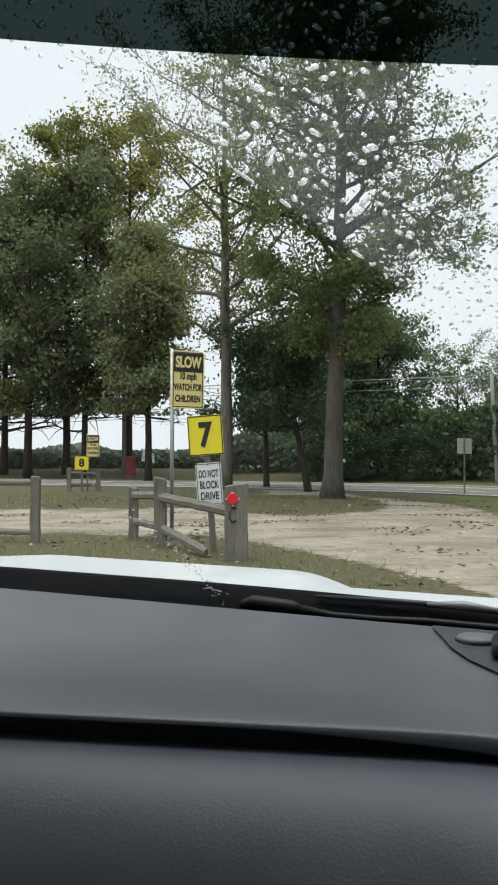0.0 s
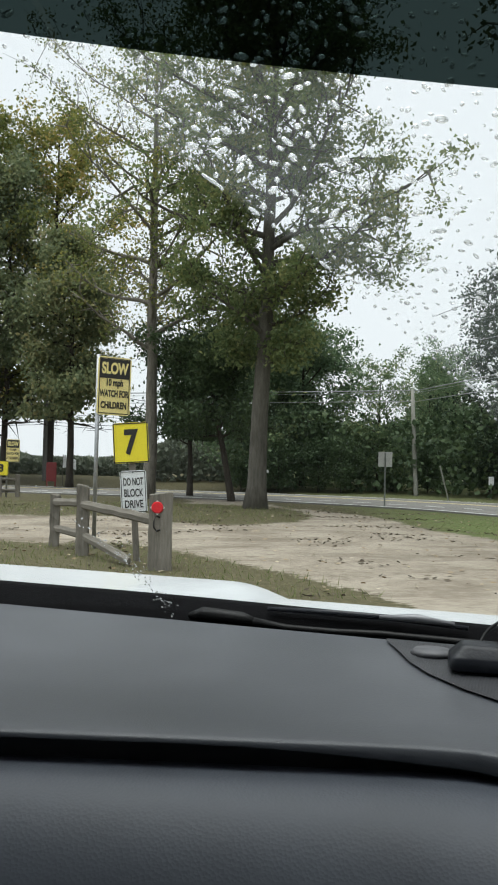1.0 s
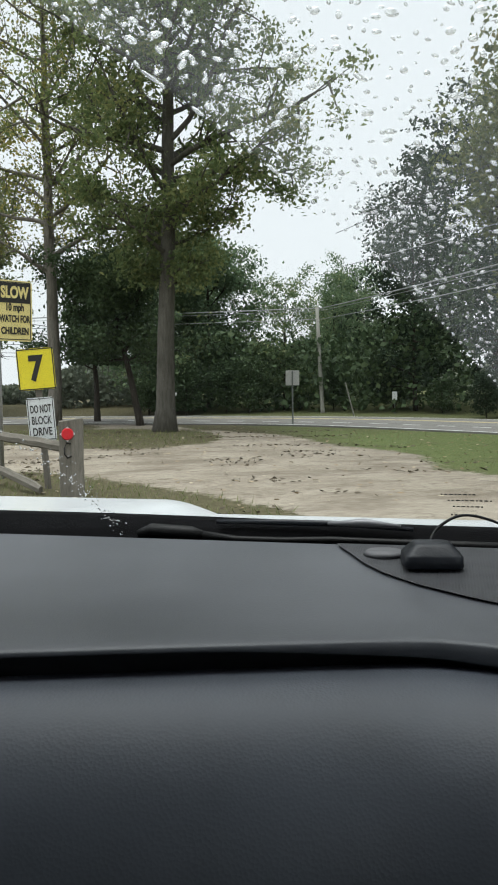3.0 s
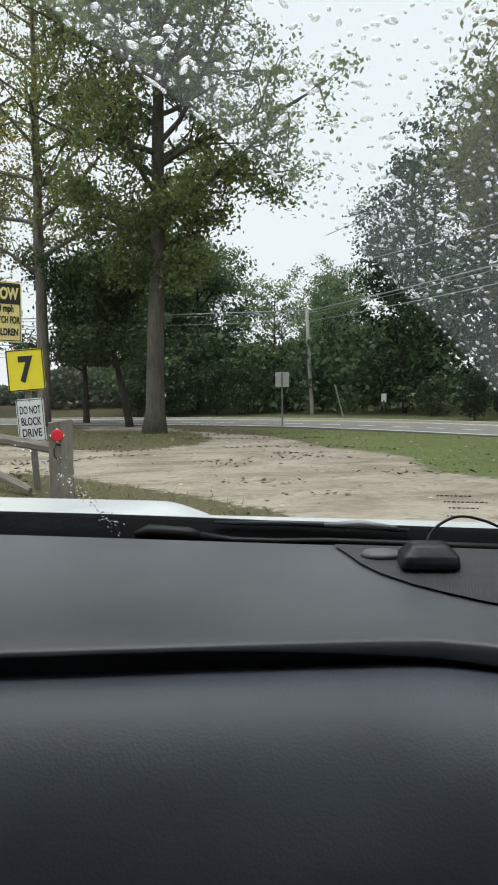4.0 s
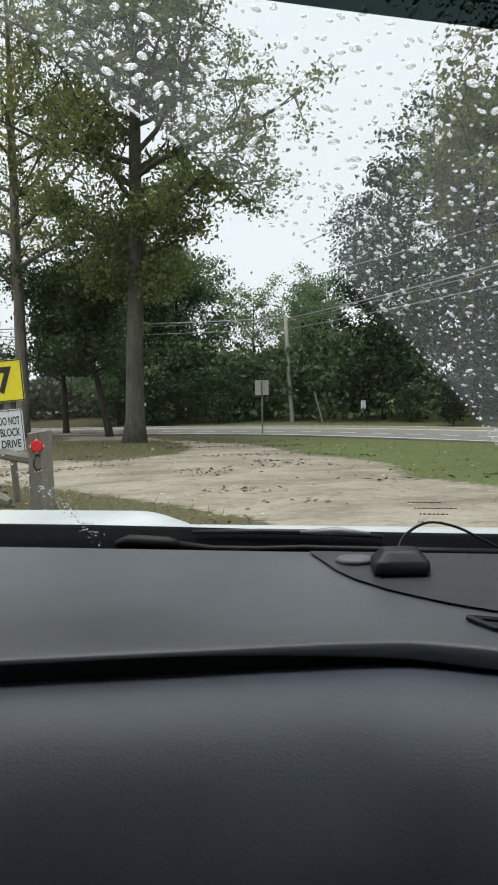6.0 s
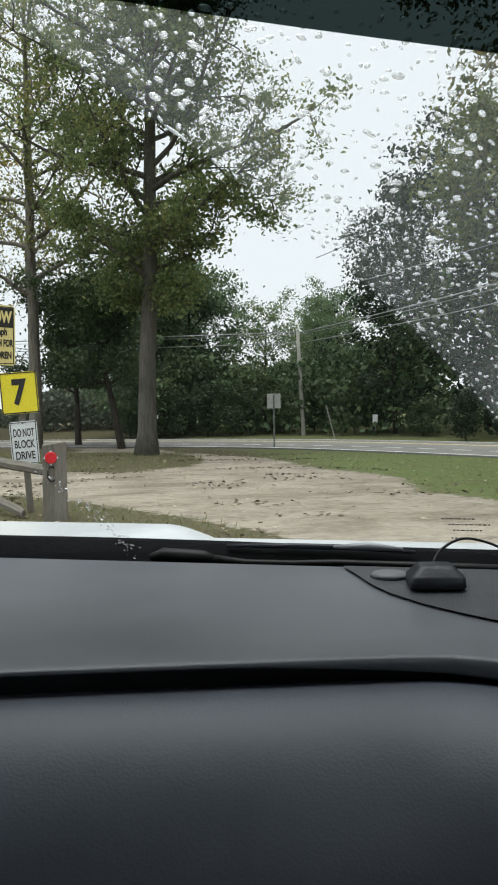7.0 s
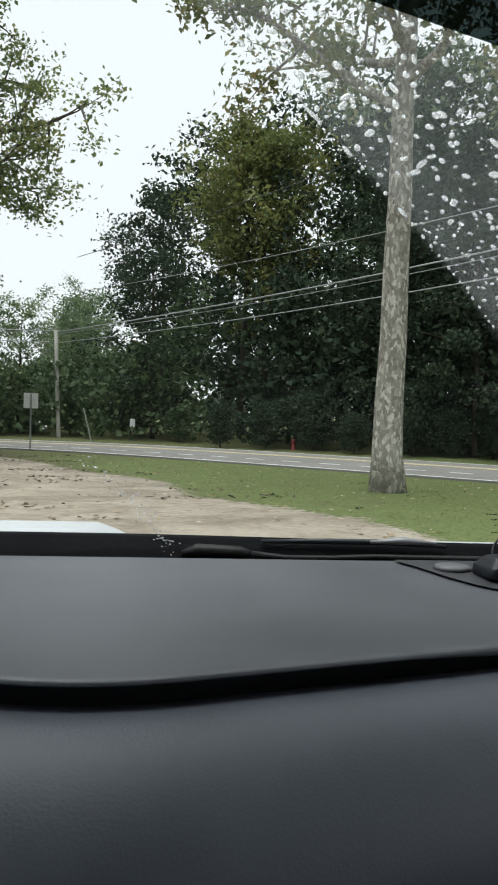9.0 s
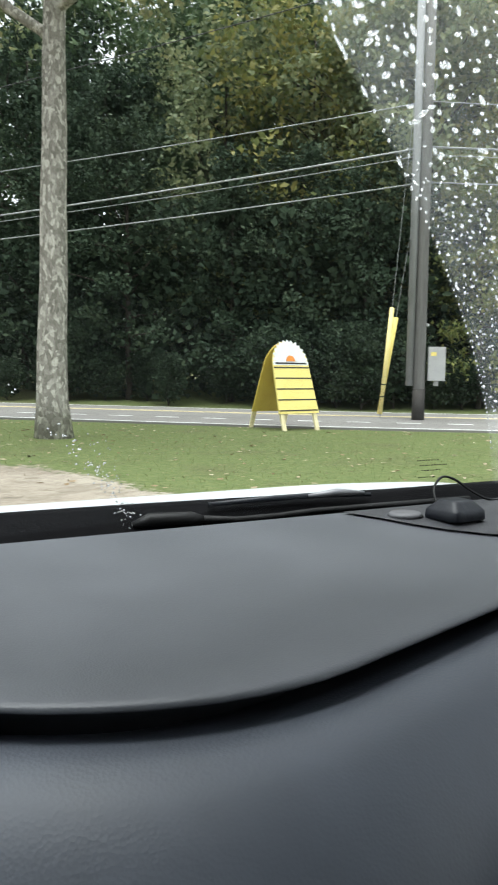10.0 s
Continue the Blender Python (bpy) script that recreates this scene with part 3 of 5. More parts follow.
def far_treeline():
    """A far wooded ridge on the horizon."""
    rng = np.random.default_rng(9)
    pts = []
    for _ in range(26000):
        a = math.radians(rng.uniform(-40, 80))
        r = rng.uniform(150, 185)
        top = 5.2 + 2.2 * math.sin(a * 23) + 1.5 * math.sin(a * 61 + 1)
        top *= 0.3 + 0.7 * smoothstep(-3, 3, math.degrees(a)) + 1.3 * smoothstep(9, 15, math.degrees(a))
        pts.append((r * math.sin(a), r * math.cos(a), rng.uniform(0, 1) ** 0.8 * top))
    me = leaf_mesh("far_treeline", np.array(pts), 1.7, rng, 0.0, 0.8)
    tagged(put("far_treeline", me, LEAF_HAZY), "distant wooded ridge on the horizon", "trees", kind="stuff")


far_treeline()


def far_hedge():
    """Low scrub along the far side of the campground road."""
    rng = np.random.default_rng(19)
    pts = []
    for _ in range(19000):
        b = rng.uniform(-24, 8.5)
        a, r = math.radians(b), rng.uniform(53, 60) - 8.5 * smoothstep(-4, -1, b)
        top = 1.45 + 0.25 * noise.noise(Vector((b * 0.9, 3.0, 0))) + 0.12 * noise.noise(Vector((b * 4, 1.0, 0))) + 1.2 * smoothstep(-3.0, 0.5, b)
        pts.append((r * math.sin(a), r * math.cos(a), rise(r * math.sin(a), r * math.cos(a)) + rng.uniform() ** 0.8 * (top - 0.35)))
    me = leaf_mesh("far_hedge", np.array(pts), 0.34, rng, 0.0, 0.7)
    tagged(put("far_hedge", me, LEAF_HAZY), "low scrub along the far campground road, haze put into its grey-green colour", "scrub", kind="stuff")


far_hedge()


# ---- fences ----
def fence_post(x, y, h, w, lean=(0, 0), label="weathered grey split-rail fence post", parent=None, seed=0):
    rng = np.random.default_rng(seed)
    bm = box(w, w * 0.8, h + 0.2, (0, 0, h / 2 - 0.1), 0.018)
    bmesh.ops.subdivide_edges(bm, edges=[e for e in bm.edges if abs(e.verts[0].co.z - e.verts[1].co.z) > 0.5 * h], cuts=6)
    for v in bm.verts:
        v.co.x += rng.normal(scale=0.006) + lean[0] * v.co.z
        v.co.y += rng.normal(scale=0.006) + lean[1] * v.co.z
        if v.co.z > h * 0.95:
            v.co.z += 0.02 * math.sin(v.co.x * 60)
    ob = part("post", bm, FENCE_WOOD, parent)
    ob.location = (x, y, 0)
    return ob


def fence_rail(a, b, r, parent, seed=0):
    rng = np.random.default_rng(seed)
    a, b = Vector(a), Vector(b)
    L = (b - a).length
    bm = bmesh.new()
    n = 9
    tube([(L * i / n, rng.normal(scale=0.003), rng.normal(scale=0.003)) for i in range(n + 1)], [r * (0.72 if i in (0, n) else rng.uniform(0.96, 1.05)) for i in range(n + 1)], 7, bm)
    ob = part("rail", bm, RAIL_WOOD, parent, smooth=False)
    ob.matrix_local = Matrix.Translation(a) @ (b - a).to_track_quat("X", "Z").to_matrix().to_4x4() @ Matrix.Diagonal((1, 0.75, 1.15, 1))
    return ob


fence = thing("split_rail_fence", pose(0, 0, 0), "weathered split-rail fence with a red reflector on its end post", "fence")
FA, FB, FC = (-0.145, 10.86), (-1.22, 12.25), (-1.80, 13.60)
fence_post(FA[0] + 0.05, FA[1], 0.98, 0.30, (0.0, 0), parent=fence, seed=1)
fence_post(*FB, 1.02, 0.175, (-0.01, 0), parent=fence, seed=2)
fence_post(*FC, 0.83, 0.15, (0.0, 0), parent=fence, seed=3)
fence_rail((FC[0] - 0.05, FC[1] + 0.05, 0.70), (FB[0] + 0.05, FB[1], 0.76), 0.055, fence, 4)
fence_rail((FB[0] - 0.05, FB[1], 0.75), (FA[0] + 0.02, FA[1] + 0.05, 0.62), 0.062, fence, 5)
fence_rail((FC[0], FC[1], 0.28), (FB[0] + 0.04, FB[1], 0.30), 0.055, fence, 6)
fence_rail((FB[0], FB[1], 0.30), (FA[0] - 0.35, FA[1] + 0.25, 0.07), 0.06, fence, 7)
# reflector and iron staple on the end post
rb = bmesh.new()
bmesh.ops.create_cone(rb, cap_ends=True, segments=24, radius1=0.078, radius2=0.066, depth=0.022, matrix=pose(0, 0, 0, 90, 0, 0))
ro = part("reflector", rb, RED_LENS, fence, "round red plastic reflector")
ro.location = (FA[0] + 0.005, FA[1] - 0.134, 0.80)
bk = part("reflector_plate", box(0.135, 0.006, 0.135, (0, 0, 0), 0.002, None, Matrix.Rotation(radians(45), 4, "Y")), SIGN_WHITE, fence)
bk.location = (FA[0] + 0.005, FA[1] - 0.123, 0.80)
st = bmesh.new()
tube([(0.03, 0, 0.08), (-0.02, -0.03, 0.09), (-0.045, -0.05, 0.03), (-0.045, -0.05, -0.05), (-0.01, -0.03, -0.10), (0.035, 0, -0.08)], [0.011] * 6, 8, st)
so = part("iron_staple", st, IRON, fence, "bent black iron ring", True)
so.location = (FA[0] + 0.01, FA[1] - 0.121, 0.60)
# Black block on the post stands in for the shade inside a rail socket.
socket_shade = part("rail_socket_shade", box(0.09, 0.02, 0.13, (0, 0, 0), 0.006), SIGN_BLACK, fence)
socket_shade.location = (FB[0] + 0.03, FB[1] - 0.058, 0.74)

fence2 = thing("split_rail_fence", pose(0, 0, 0), "weathered split-rail fence across the drive from the signs", "fence")
fence_post(-3.25, 13.0, 1.02, 0.14, parent=fence2, seed=11)
fence_post(-6.1, 13.7, 1.02, 0.14, parent=fence2, seed=12)
for z0, z1, sd in ((0.95, 0.93, 13), (0.16, 0.15, 14)):
    fence_rail((-6.1, 13.7, z0), (-3.25, 13.0, z1), 0.045, fence2, sd)


# ---- signs ----
def plate(w, h, material, parent, at, turn=(0, 0, 0), border=None, name="plate", t=0.012):
    m = pose(*at, *turn)
    bm = box(w, t, h, (0, 0, 0))
    vert = [e for e in bm.edges if abs(e.verts[0].co.y - e.verts[1].co.y) > t * 0.5]
    bmesh.ops.bevel(bm, geom=vert, offset=min(w, h) * 0.05, segments=3, affect="EDGES")
    ob = part(name, bm, material, parent)
    ob.matrix_local = m
    if border:
        d, wd, mat = border
        for sx, sz, px, pz in ((w - 2 * d, wd, 0, h / 2 - d), (w - 2 * d, wd, 0, -h / 2 + d), (wd, h - 2 * d, w / 2 - d, 0), (wd, h - 2 * d, -w / 2 + d, 0)):
            b = part("border", box(sx + (wd if sz == wd else 0), 0.004, sz, (px, -t / 2 - 0.003, pz)), mat, ob)
    return ob, m


def on_face(x, z, t=0.012):
    return Matrix.Translation((x, -t / 2 - 0.004, z)) @ pose(0, 0, 0, 90, 0, 0)


def slow_sign(x, y, yaw, size=1.0, top=3.05, roll=3.0, pole=True):
    s = thing("speed_sign", pose(x, y, 0, 0, 0, yaw), "faded yellow and black speed warning sign on a steel pole", "sign", "speed signs")
    bm = bmesh.new()
    tube([(-0.25 * size, 0.035, -0.1), (-0.25 * size, 0.035, top + 0.03)], [0.032, 0.032], 10, bm)
    part("pole", bm, GALV, s, "galvanised steel pole", True)
    w, h = 0.55 * size, 0.92 * size
    pl, m = plate(w, h, SIGN_CREAM, s, (0, -0.01, top - h / 2), (0, roll, 0), (0.028 * size, 0.012, SIGN_BLACK))
    part("title_panel", box(w * 0.90, 0.004, h * 0.33, (0, -0.009, h * 0.295)), SIGN_BLACK, pl, "black title panel")
    lettering("SLOW", 0.24 * size, on_face(0, h * 0.295, 0.018), SIGN_CREAM, pl, "lettering", w * 0.80)
    lettering("10 mph", 0.15 * size, on_face(0, h * 0.055), SIGN_BLACK, pl, "lettering", w * 0.50)
    lettering("WATCH FOR", 0.145 * size, on_face(0, -h * 0.135), SIGN_BLACK, pl, "lettering", w * 0.88)
    lettering("CHILDREN", 0.145 * size, on_face(0, -h * 0.335), SIGN_BLACK, pl, "lettering", w * 0.78)
    return s


def number_sign(x, y, yaw, digit, lean=5.0, extra=True, zc=1.64, w=0.50, h=0.565):
    s = thing("site_number_sign", pose(x, y, 0, 0, 0, yaw), "bright yellow square sign with a black number on a wooden stake" if extra else "small yellow number sign on a wooden stake", "sign", "site number signs")
    tl = math.tan(radians(lean))
    bm = box(0.085, 0.045, zc + 0.45, (0, 0, 0), 0.006)
    for v in bm.verts:
        v.co.z += (zc + 0.45) / 2 - 0.2
        v.co.x -= v.co.z * tl - 0.09
    part("stake", bm, FENCE_WOOD, s, "weathered wooden stake")
    cx = -zc * tl + 0.09
    pl, m = plate(w, h, SIGN_YELLOW, s, (cx, -0.04, zc), (0, -lean, 0), (0.012, 0.014, SIGN_BLACK))
    lettering(digit, 0.46 if extra else 0.36, on_face(0.0, -0.005), SIGN_BLACK, pl, "lettering", 0.20 if extra else 0.2)
    if extra:
        z2 = 0.96
        p2, m2 = plate(0.37, 0.59, SIGN_WHITE, s, (-z2 * tl + 0.10, -0.04, z2), (0, -lean, 0), (0.016, 0.009, SIGN_BLACK), "notice_plate")
        for i, word in enumerate(("DO NOT", "BLOCK", "DRIVE")):
            lettering(word, 0.150, on_face(0, 0.135 - 0.155 * i), SIGN_BLACK, p2, "lettering", (0.28, 0.27, 0.26)[i], 0.018)
        for z in (0.265, -0.265):
            hb = bmesh.new()
            bmesh.ops.create_cone(hb, cap_ends=True, segments=10, radius1=0.010, radius2=0.008, depth=0.01, matrix=Matrix.Translation((0, -0.011, z)) @ pose(0, 0, 0, 90, 0, 0))
            part("bolt", hb, IRON, p2)
    return s


slow_sign(-0.90, 13.30, 24, 1.0, 3.02, 1.0)
number_sign(-0.51, 11.75, -10, "7", 4.0)
slow_sign(-5.35, 29.4, -8, 0.85, 2.02, 1.0)
number_sign(-5.75, 29.0, -5, "8", 0.0, False, 1.02, 0.52, 0.50)
f3 = thing("split_rail_fence", pose(0, 0, 0), "short weathered fence beside the far number sign", "fence")
fence_post(-6.15, 29.2, 0.85, 0.15, parent=f3, seed=21)
fence_post(-5.20, 29.6, 0.80, 0.15, parent=f3, seed=22)
fence_rail((-6.15, 29.2, 0.68), (-5.20, 29.6, 0.62), 0.05, f3, 23)
fence_rail((-6.15, 29.2, 0.25), (-5.20, 29.6, 0.25), 0.05, f3, 24)

# red panel and white flag by the far road
rp = thing("red_board", pose(-5.75, 42.0, 0), "faded red upright board on two legs", "board")
part("panel", box(0.50, 0.10, 0.95, (0, 0, 0.72), 0.04), RED_PAINT, rp)
for dx in (-0.2, 0.2):
    part("leg", box(0.06, 0.06, 0.32, (dx, 0, 0.14), 0.006), RED_PAINT, rp)
wf = thing("white_flag", pose(-5.25, 42.4, 0), "small white flag fluttering on a thin stake", "flag")
fb = bmesh.new()
g = bmesh.ops.create_grid(fb, x_segments=10, y_segments=8, size=0.5)
for v in fb.verts:
    x0, y0 = v.co.x + 0.5, v.co.y
    v.co = Vector((x0 * 0.66, 0.08 * math.sin(x0 * 7 + y0 * 2), 1.25 + y0 * 0.62 * (1 - 0.25 * x0) - 0.18 * x0 * x0))
bmesh.ops.solidify(fb, geom=list(fb.faces), thickness=0.01)
part("cloth", fb, FLAG_WHITE, wf, "", True)
sb = bmesh.new()
tube([(0, 0, -0.1), (0, 0, 1.62)], [0.02, 0.018], 8, sb)
part("stake", sb, FENCE_WOOD, wf)

# traffic sign seen from behind, at the mouth of the drive
rs = thing("traffic_sign", pose(7.36, 27.75, 0, 0, 0, -14), "bare back of a road sign on a steel post", "sign")
part("plate", box(0.47, 0.012, 0.51, (0, 0.03, 1.62), 0.004), SIGN_BACK, rs)
part("post", box(0.055, 0.04, 1.95, (0, 0, 0.87), 0.004), SIGN_POST, rs)

# small white marker, leaning stake and yellow board across the road
wm = thing("white_marker", pose(13.78, 34.40, 0.05, 0, 0, -20), "small white marker sign in the bushes", "sign")
part("plate", box(0.22, 0.012, 0.36, (0, 0, 0.80), 0.004), SIGN_WHITE, wm)
part("post", box(0.05, 0.03, 0.95, (0, 0.02, 0.40), 0.004), SIGN_POST, wm)
lk = thing("leaning_stake", pose(11.9, 34.4, 0, 0, -15, 0), "grey leaning stake at the roadside", "stake")
lb = bmesh.new()
tube([(0, 0, -0.2), (0, 0, 1.5)], [0.035, 0.03], 8, lb)
part("stick", lb, POLE_PALE, lk)
yb = thing("roadside_board", pose(3.88, 34.2, 0, 0, 0, -8), "narrow ochre board and a white plate on a post", "sign")
part("board", box(0.17, 0.03, 0.86, (0, 0, 1.85), 0.004), BOARD_OCHRE, yb)
part("plate", box(0.44, 0.02, 0.13, (0.05, -0.03, 1.06), 0.004), SIGN_WHITE, yb)
part("post", box(0.06, 0.05, 2.3, (0, 0.05, 1.05), 0.004), POLE_WOOD, yb)

# hydrant across the road
hy = thing("fire_hydrant", pose(17.75, 27.5, 0.0) @ Matrix.Diagonal((0.75, 0.75, 0.75, 1)), "small red fire hydrant on the far verge", "hydrant")
hb = bmesh.new()
tube([(0, 0, -0.05), (0, 0, 0.06), (0, 0, 0.07), (0, 0, 0.45), (0, 0, 0.50), (0, 0, 0.58), (0, 0, 0.64)], [0.14, 0.14, 0.095, 0.095, 0.12, 0.09, 0.03], 14, hb)
part("barrel", hb, RED_PAINT, hy, "", True)
for sx in (-1, 1):
    cb = bmesh.new()
    tube([(0.08 * sx, 0, 0.38), (0.16 * sx, 0, 0.38)], [0.05, 0.05], 10, cb)
    part("outlet", cb, RED_PAINT, hy)


# ---- sandwich board ----
def sandwich_board():
    s = thing("sandwich_board", pose(15.18, 10.66, 0, 0, 0, -17.4) @ Matrix.Diagonal((1.10, 1.10, 1.10, 1)), "yellow wooden sandwich board with a white flower top", "sign")
    W, H, tilt = 1.05, 1.86, 17.0
    for side in (-1, 1):
        m = pose(0, 0, 0, side * tilt, 0, 0)
        m.translation = Vector((0, side * math.sin(radians(tilt)) * H, 0.0))
        bm = bmesh.new()
        z0, z1 = 0.34, 1.35
        prof = [(-W / 2, z0), (W / 2, z0), (W / 2 * 0.90, z1)] + [(W / 2 * 0.90 * math.cos(a), z1 + 0.50 * math.sin(a)) for a in np.linspace(0.15, math.pi - 0.15, 14)] + [(-W / 2 * 0.90, z1)]
        f = bm.faces.new([bm.verts.new((x, 0, z)) for x, z in prof])
        r = bmesh.ops.extrude_face_region(bm, geom=[f])
        bmesh.ops.translate(bm, verts=[v for v in r["geom"] if isinstance(v, bmesh.types.BMVert)], vec=(0, 0.03, 0))
        bmesh.ops.recalc_face_normals(bm, faces=bm.faces)
        p = part("panel", bm, BOARD_YELLOW if side < 0 else BOARD_YELLOW_SHADED, s)
        p.matrix_local = m
        for dx in (-W / 2 + 0.09, W / 2 - 0.09):
            lg = part("leg", box(0.095, 0.045, 0.46, (dx, 0.045, 0.20), 0.004), CREAM_WOOD, s, "cream painted wooden leg")
            lg.matrix_local = m
        if side < 0:
            for i in range(5):
                z = 0.40 + 0.225 * i
                ln = part("rule", box(W * (0.97 - 0.022 * i), 0.006, 0.026, (0, -0.004, z)), SIGN_BLACK, p)
            part("name_strip", box(W * 0.885, 0.005, 0.085, (0, -0.003, 1.392)), SIGN_WHITE, p, "white strip behind the lettering")
            part("name_bar", box(W * 0.78, 0.006, 0.034, (0, -0.006, 1.388)), SIGN_BLACK, p, "line of small dark lettering")
            pet = bmesh.new()
            for a in np.linspace(0.12, math.pi - 0.12, 13):
                c, sn = math.cos(a), math.sin(a)
                q = [(0.08, -0.03), (0.30, -0.070), (0.40, -0.050), (0.475, 0.0), (0.40, 0.050), (0.30, 0.070), (0.08, 0.03)]
                vs = [pet.verts.new((u * c - w * sn, -0.003 - 0.001 * (len(pet.verts) % 7), 1.43 + u * sn + w * c)) for u, w in q]
                pet.faces.new(vs)
            bmesh.ops.solidify(pet, geom=list(pet.faces), thickness=0.008)
            part("petals", pet, SIGN_WHITE, p, "white painted flower petals with a jagged edge")
            ctr = bmesh.new()
            f2 = ctr.faces.new([ctr.verts.new((0.12 * math.cos(a), -0.020, 1.43 + 0.12 * math.sin(a))) for a in np.linspace(0, math.pi, 12)])
            r = bmesh.ops.extrude_face_region(ctr, geom=[f2])
            bmesh.ops.translate(ctr, verts=[v for v in r["geom"] if isinstance(v, bmesh.types.BMVert)], vec=(0, 0.012, 0))
            part("flower_centre", ctr, ORANGE_PAINT, p, "orange flower centre")
    return s


sandwich_board()


# ---- utility poles and lines ----
def wire_run(name, a, b, sag, r, material, label, n=18):
    a, b = Vector(a), Vector(b)
    pts = [a.lerp(b, i / n) - Vector((0, 0, sag * 4 * (i / n) * (1 - i / n))) for i in range(n + 1)]
    bm = bmesh.new()
    tube(pts, [r] * (n + 1), 5, bm)
    ob = finish(name, bm, material, None, "", True)
    return tagged(ob, label, "cable", "overhead lines")


def utility_pole(x, y, h, r, label, box_on=False, wood=None, lean=0.0):
    s = thing("utility_pole", pose(x, y, 0), label, "pole", "utility poles")
    bm = bmesh.new()
    tube([(0, 0, -0.3), (0, 0, 0.9 if box_on else 0.2), (lean * 0.5, 0, h * 0.5), (lean, 0, h)], [r * 1.06, r * 1.03, r * 0.94, r * 0.8], 16, bm)
    part("pole", bm, wood or POLE_WOOD, s, "weathered wooden pole", True)
    return s


BIG = (20.1, 9.6)
bp = utility_pole(*BIG, 12.5, 0.15, "wooden utility pole with a grey conduit and a grey cabinet", True)
ft = bmesh.new()
tube([(0, 0, -0.1), (0, 0, 0.85)], [0.172, 0.166], 16, ft)
part("tarred_foot", ft, POLE_TAR, bp, "black tarred foot", True)
right = Vector((0.46, -0.89, 0))
cd = bmesh.new()
tube([tuple(-right * 0.25 + Vector((0, 0, 0.93))), tuple(-right * 0.25 + Vector((0, 0, 11.8)))], [0.105, 0.105], 12, cd)
part("conduit", cd, CONDUIT, bp, "dull grey conduit pipe", True)
mt = part("cabinet", box(0.45, 0.26, 0.90, (0, 0, 0), 0.015), BOX_GREY, bp, "grey metal utility cabinet")
mt.matrix_local = Matrix.Translation(right * 0.44 + Vector((0, 0, 1.52))) @ pose(0, 0, 0, 0, 0, -62)
part("warning_label", box(0.15, 0.004, 0.10, (-0.09, -0.133, 0.26)), BOARD_YELLOW, mt, "yellow warning label")
part("cabinet_foot", box(0.12, 0.10, 0.14, (0, 0, -0.51)), BOX_GREY, mt)
part("bracket", box(0.10, 0.10, 0.07, (0.10, -0.12, 2.55)), BOX_GREY, bp)

MID = (11.15, 36.6)
utility_pole(*MID, 4.88, 0.095, "thin grey utility pole at the edge of the woods", False, POLE_PALE, -0.24)
utility_pole(-6.6, 45.5, 6.0, 0.12, "dark far utility pole beside the campground road")

# guards of the guy wires
for i, (dx, h, ln) in enumerate(((-0.55, 3.0, 3), (-0.30, 2.75, -6))):
    gw = thing("guy_guard", pose(BIG[0] - right.x * 1.0 + 0.12 * i, BIG[1] - right.y * 1.0 + 0.1 * i, 0, 0, 0, -62), "yellow plastic guard on a guy wire", "cable guard", "guy guards")
    gb = bmesh.new()
    t2 = math.tan(radians(4.5 if i == 0 else 8.0))
    tube([(0, 0, 0.15), (t2 * h, 0, h)], [0.055, 0.065], 10, gb)
    part("guard", gb, SIGN_CREAM if i == 0 else BOARD_YELLOW, gw, "", True)
    wb = bmesh.new()
    tube([(-0.1 * t2, 0, -0.1), (t2 * 9, 0, 9.0)], [0.008, 0.008], 5, wb)
    part("guy_wire", wb, WIRE_BARE, gw)
    if i == 0:
        for z in (0.62, 0.95):
            kb = bmesh.new()
            tube([(t2 * z, 0, z - 0.015), (t2 * z, 0, z + 0.015)], [0.068, 0.068], 10, kb)
            part("band", kb, SIGN_BLACK, gw)

FAR_L = (-40.0, 62.0)
for z0, z1, z2, r, mat, sag in ((11.6, 6.9, 7.4, 0.016, WIRE_DARK, 0.3), (8.3, 5.3, 7.4, 0.014, WIRE_BARE, 0.3), (7.15, 4.84, 5.6, 0.026, WIRE_BARE, 0.25), (6.95, 4.74, 5.4, 0.012, WIRE_BARE, 0.28), (6.25, 4.35, 5.0, 0.018, WIRE_BARE, 0.25)):
    if z0 < 8.0:
        wire_run("overhead_line", (*BIG, z0), (MID[0], MID[1], z1), sag, r, mat, "overhead line strung between the roadside poles")
        wire_run("overhead_line", (MID[0], MID[1], z1), (*FAR_L, z2), sag, r, mat, "overhead line running on along the road")
    else:
        wire_run("overhead_line", (*BIG, z0), (MID[0] + 1.0, MID[1] + 1.0, z1 + 1.5), sag, r, mat, "thin upper line along the woods")
    wire_run("overhead_line", (*BIG, z0), (36.0, -9.5, z0 + 0.5), sag * 0.6, r, mat, "overhead line running on past the pole")
for dz in (0.0, 0.5):
    wire_run("overhead_line", (-6.6, 45.5, 5.6 - dz), (4.0, 60.0, 5.2 - dz), 0.3, 0.02, WIRE_DARK, "far line beyond the campground trees")
    wire_run("overhead_line", (-6.6, 45.5, 5.6 - dz), (-30.0, 60.0, 5.6 - dz), 0.5, 0.02, WIRE_DARK, "far line beyond the campground trees")

# lines along the campground road
for z0, z1 in ((4.25, 3.85), (3.95, 3.35), (3.45, 3.20)):
    wire_run("overhead_cable", (-27.0, 46.0, z0), (-6.6, 45.5, z1), 0.35, 0.014, WIRE_DARK, "thin dark overhead cable above the campground road")
    wire_run("overhead_cable", (-6.6, 45.5, z1), (12.0, 58.0, z0 + 0.3), 0.35, 0.014, WIRE_DARK, "thin dark overhead cable above the campground road")


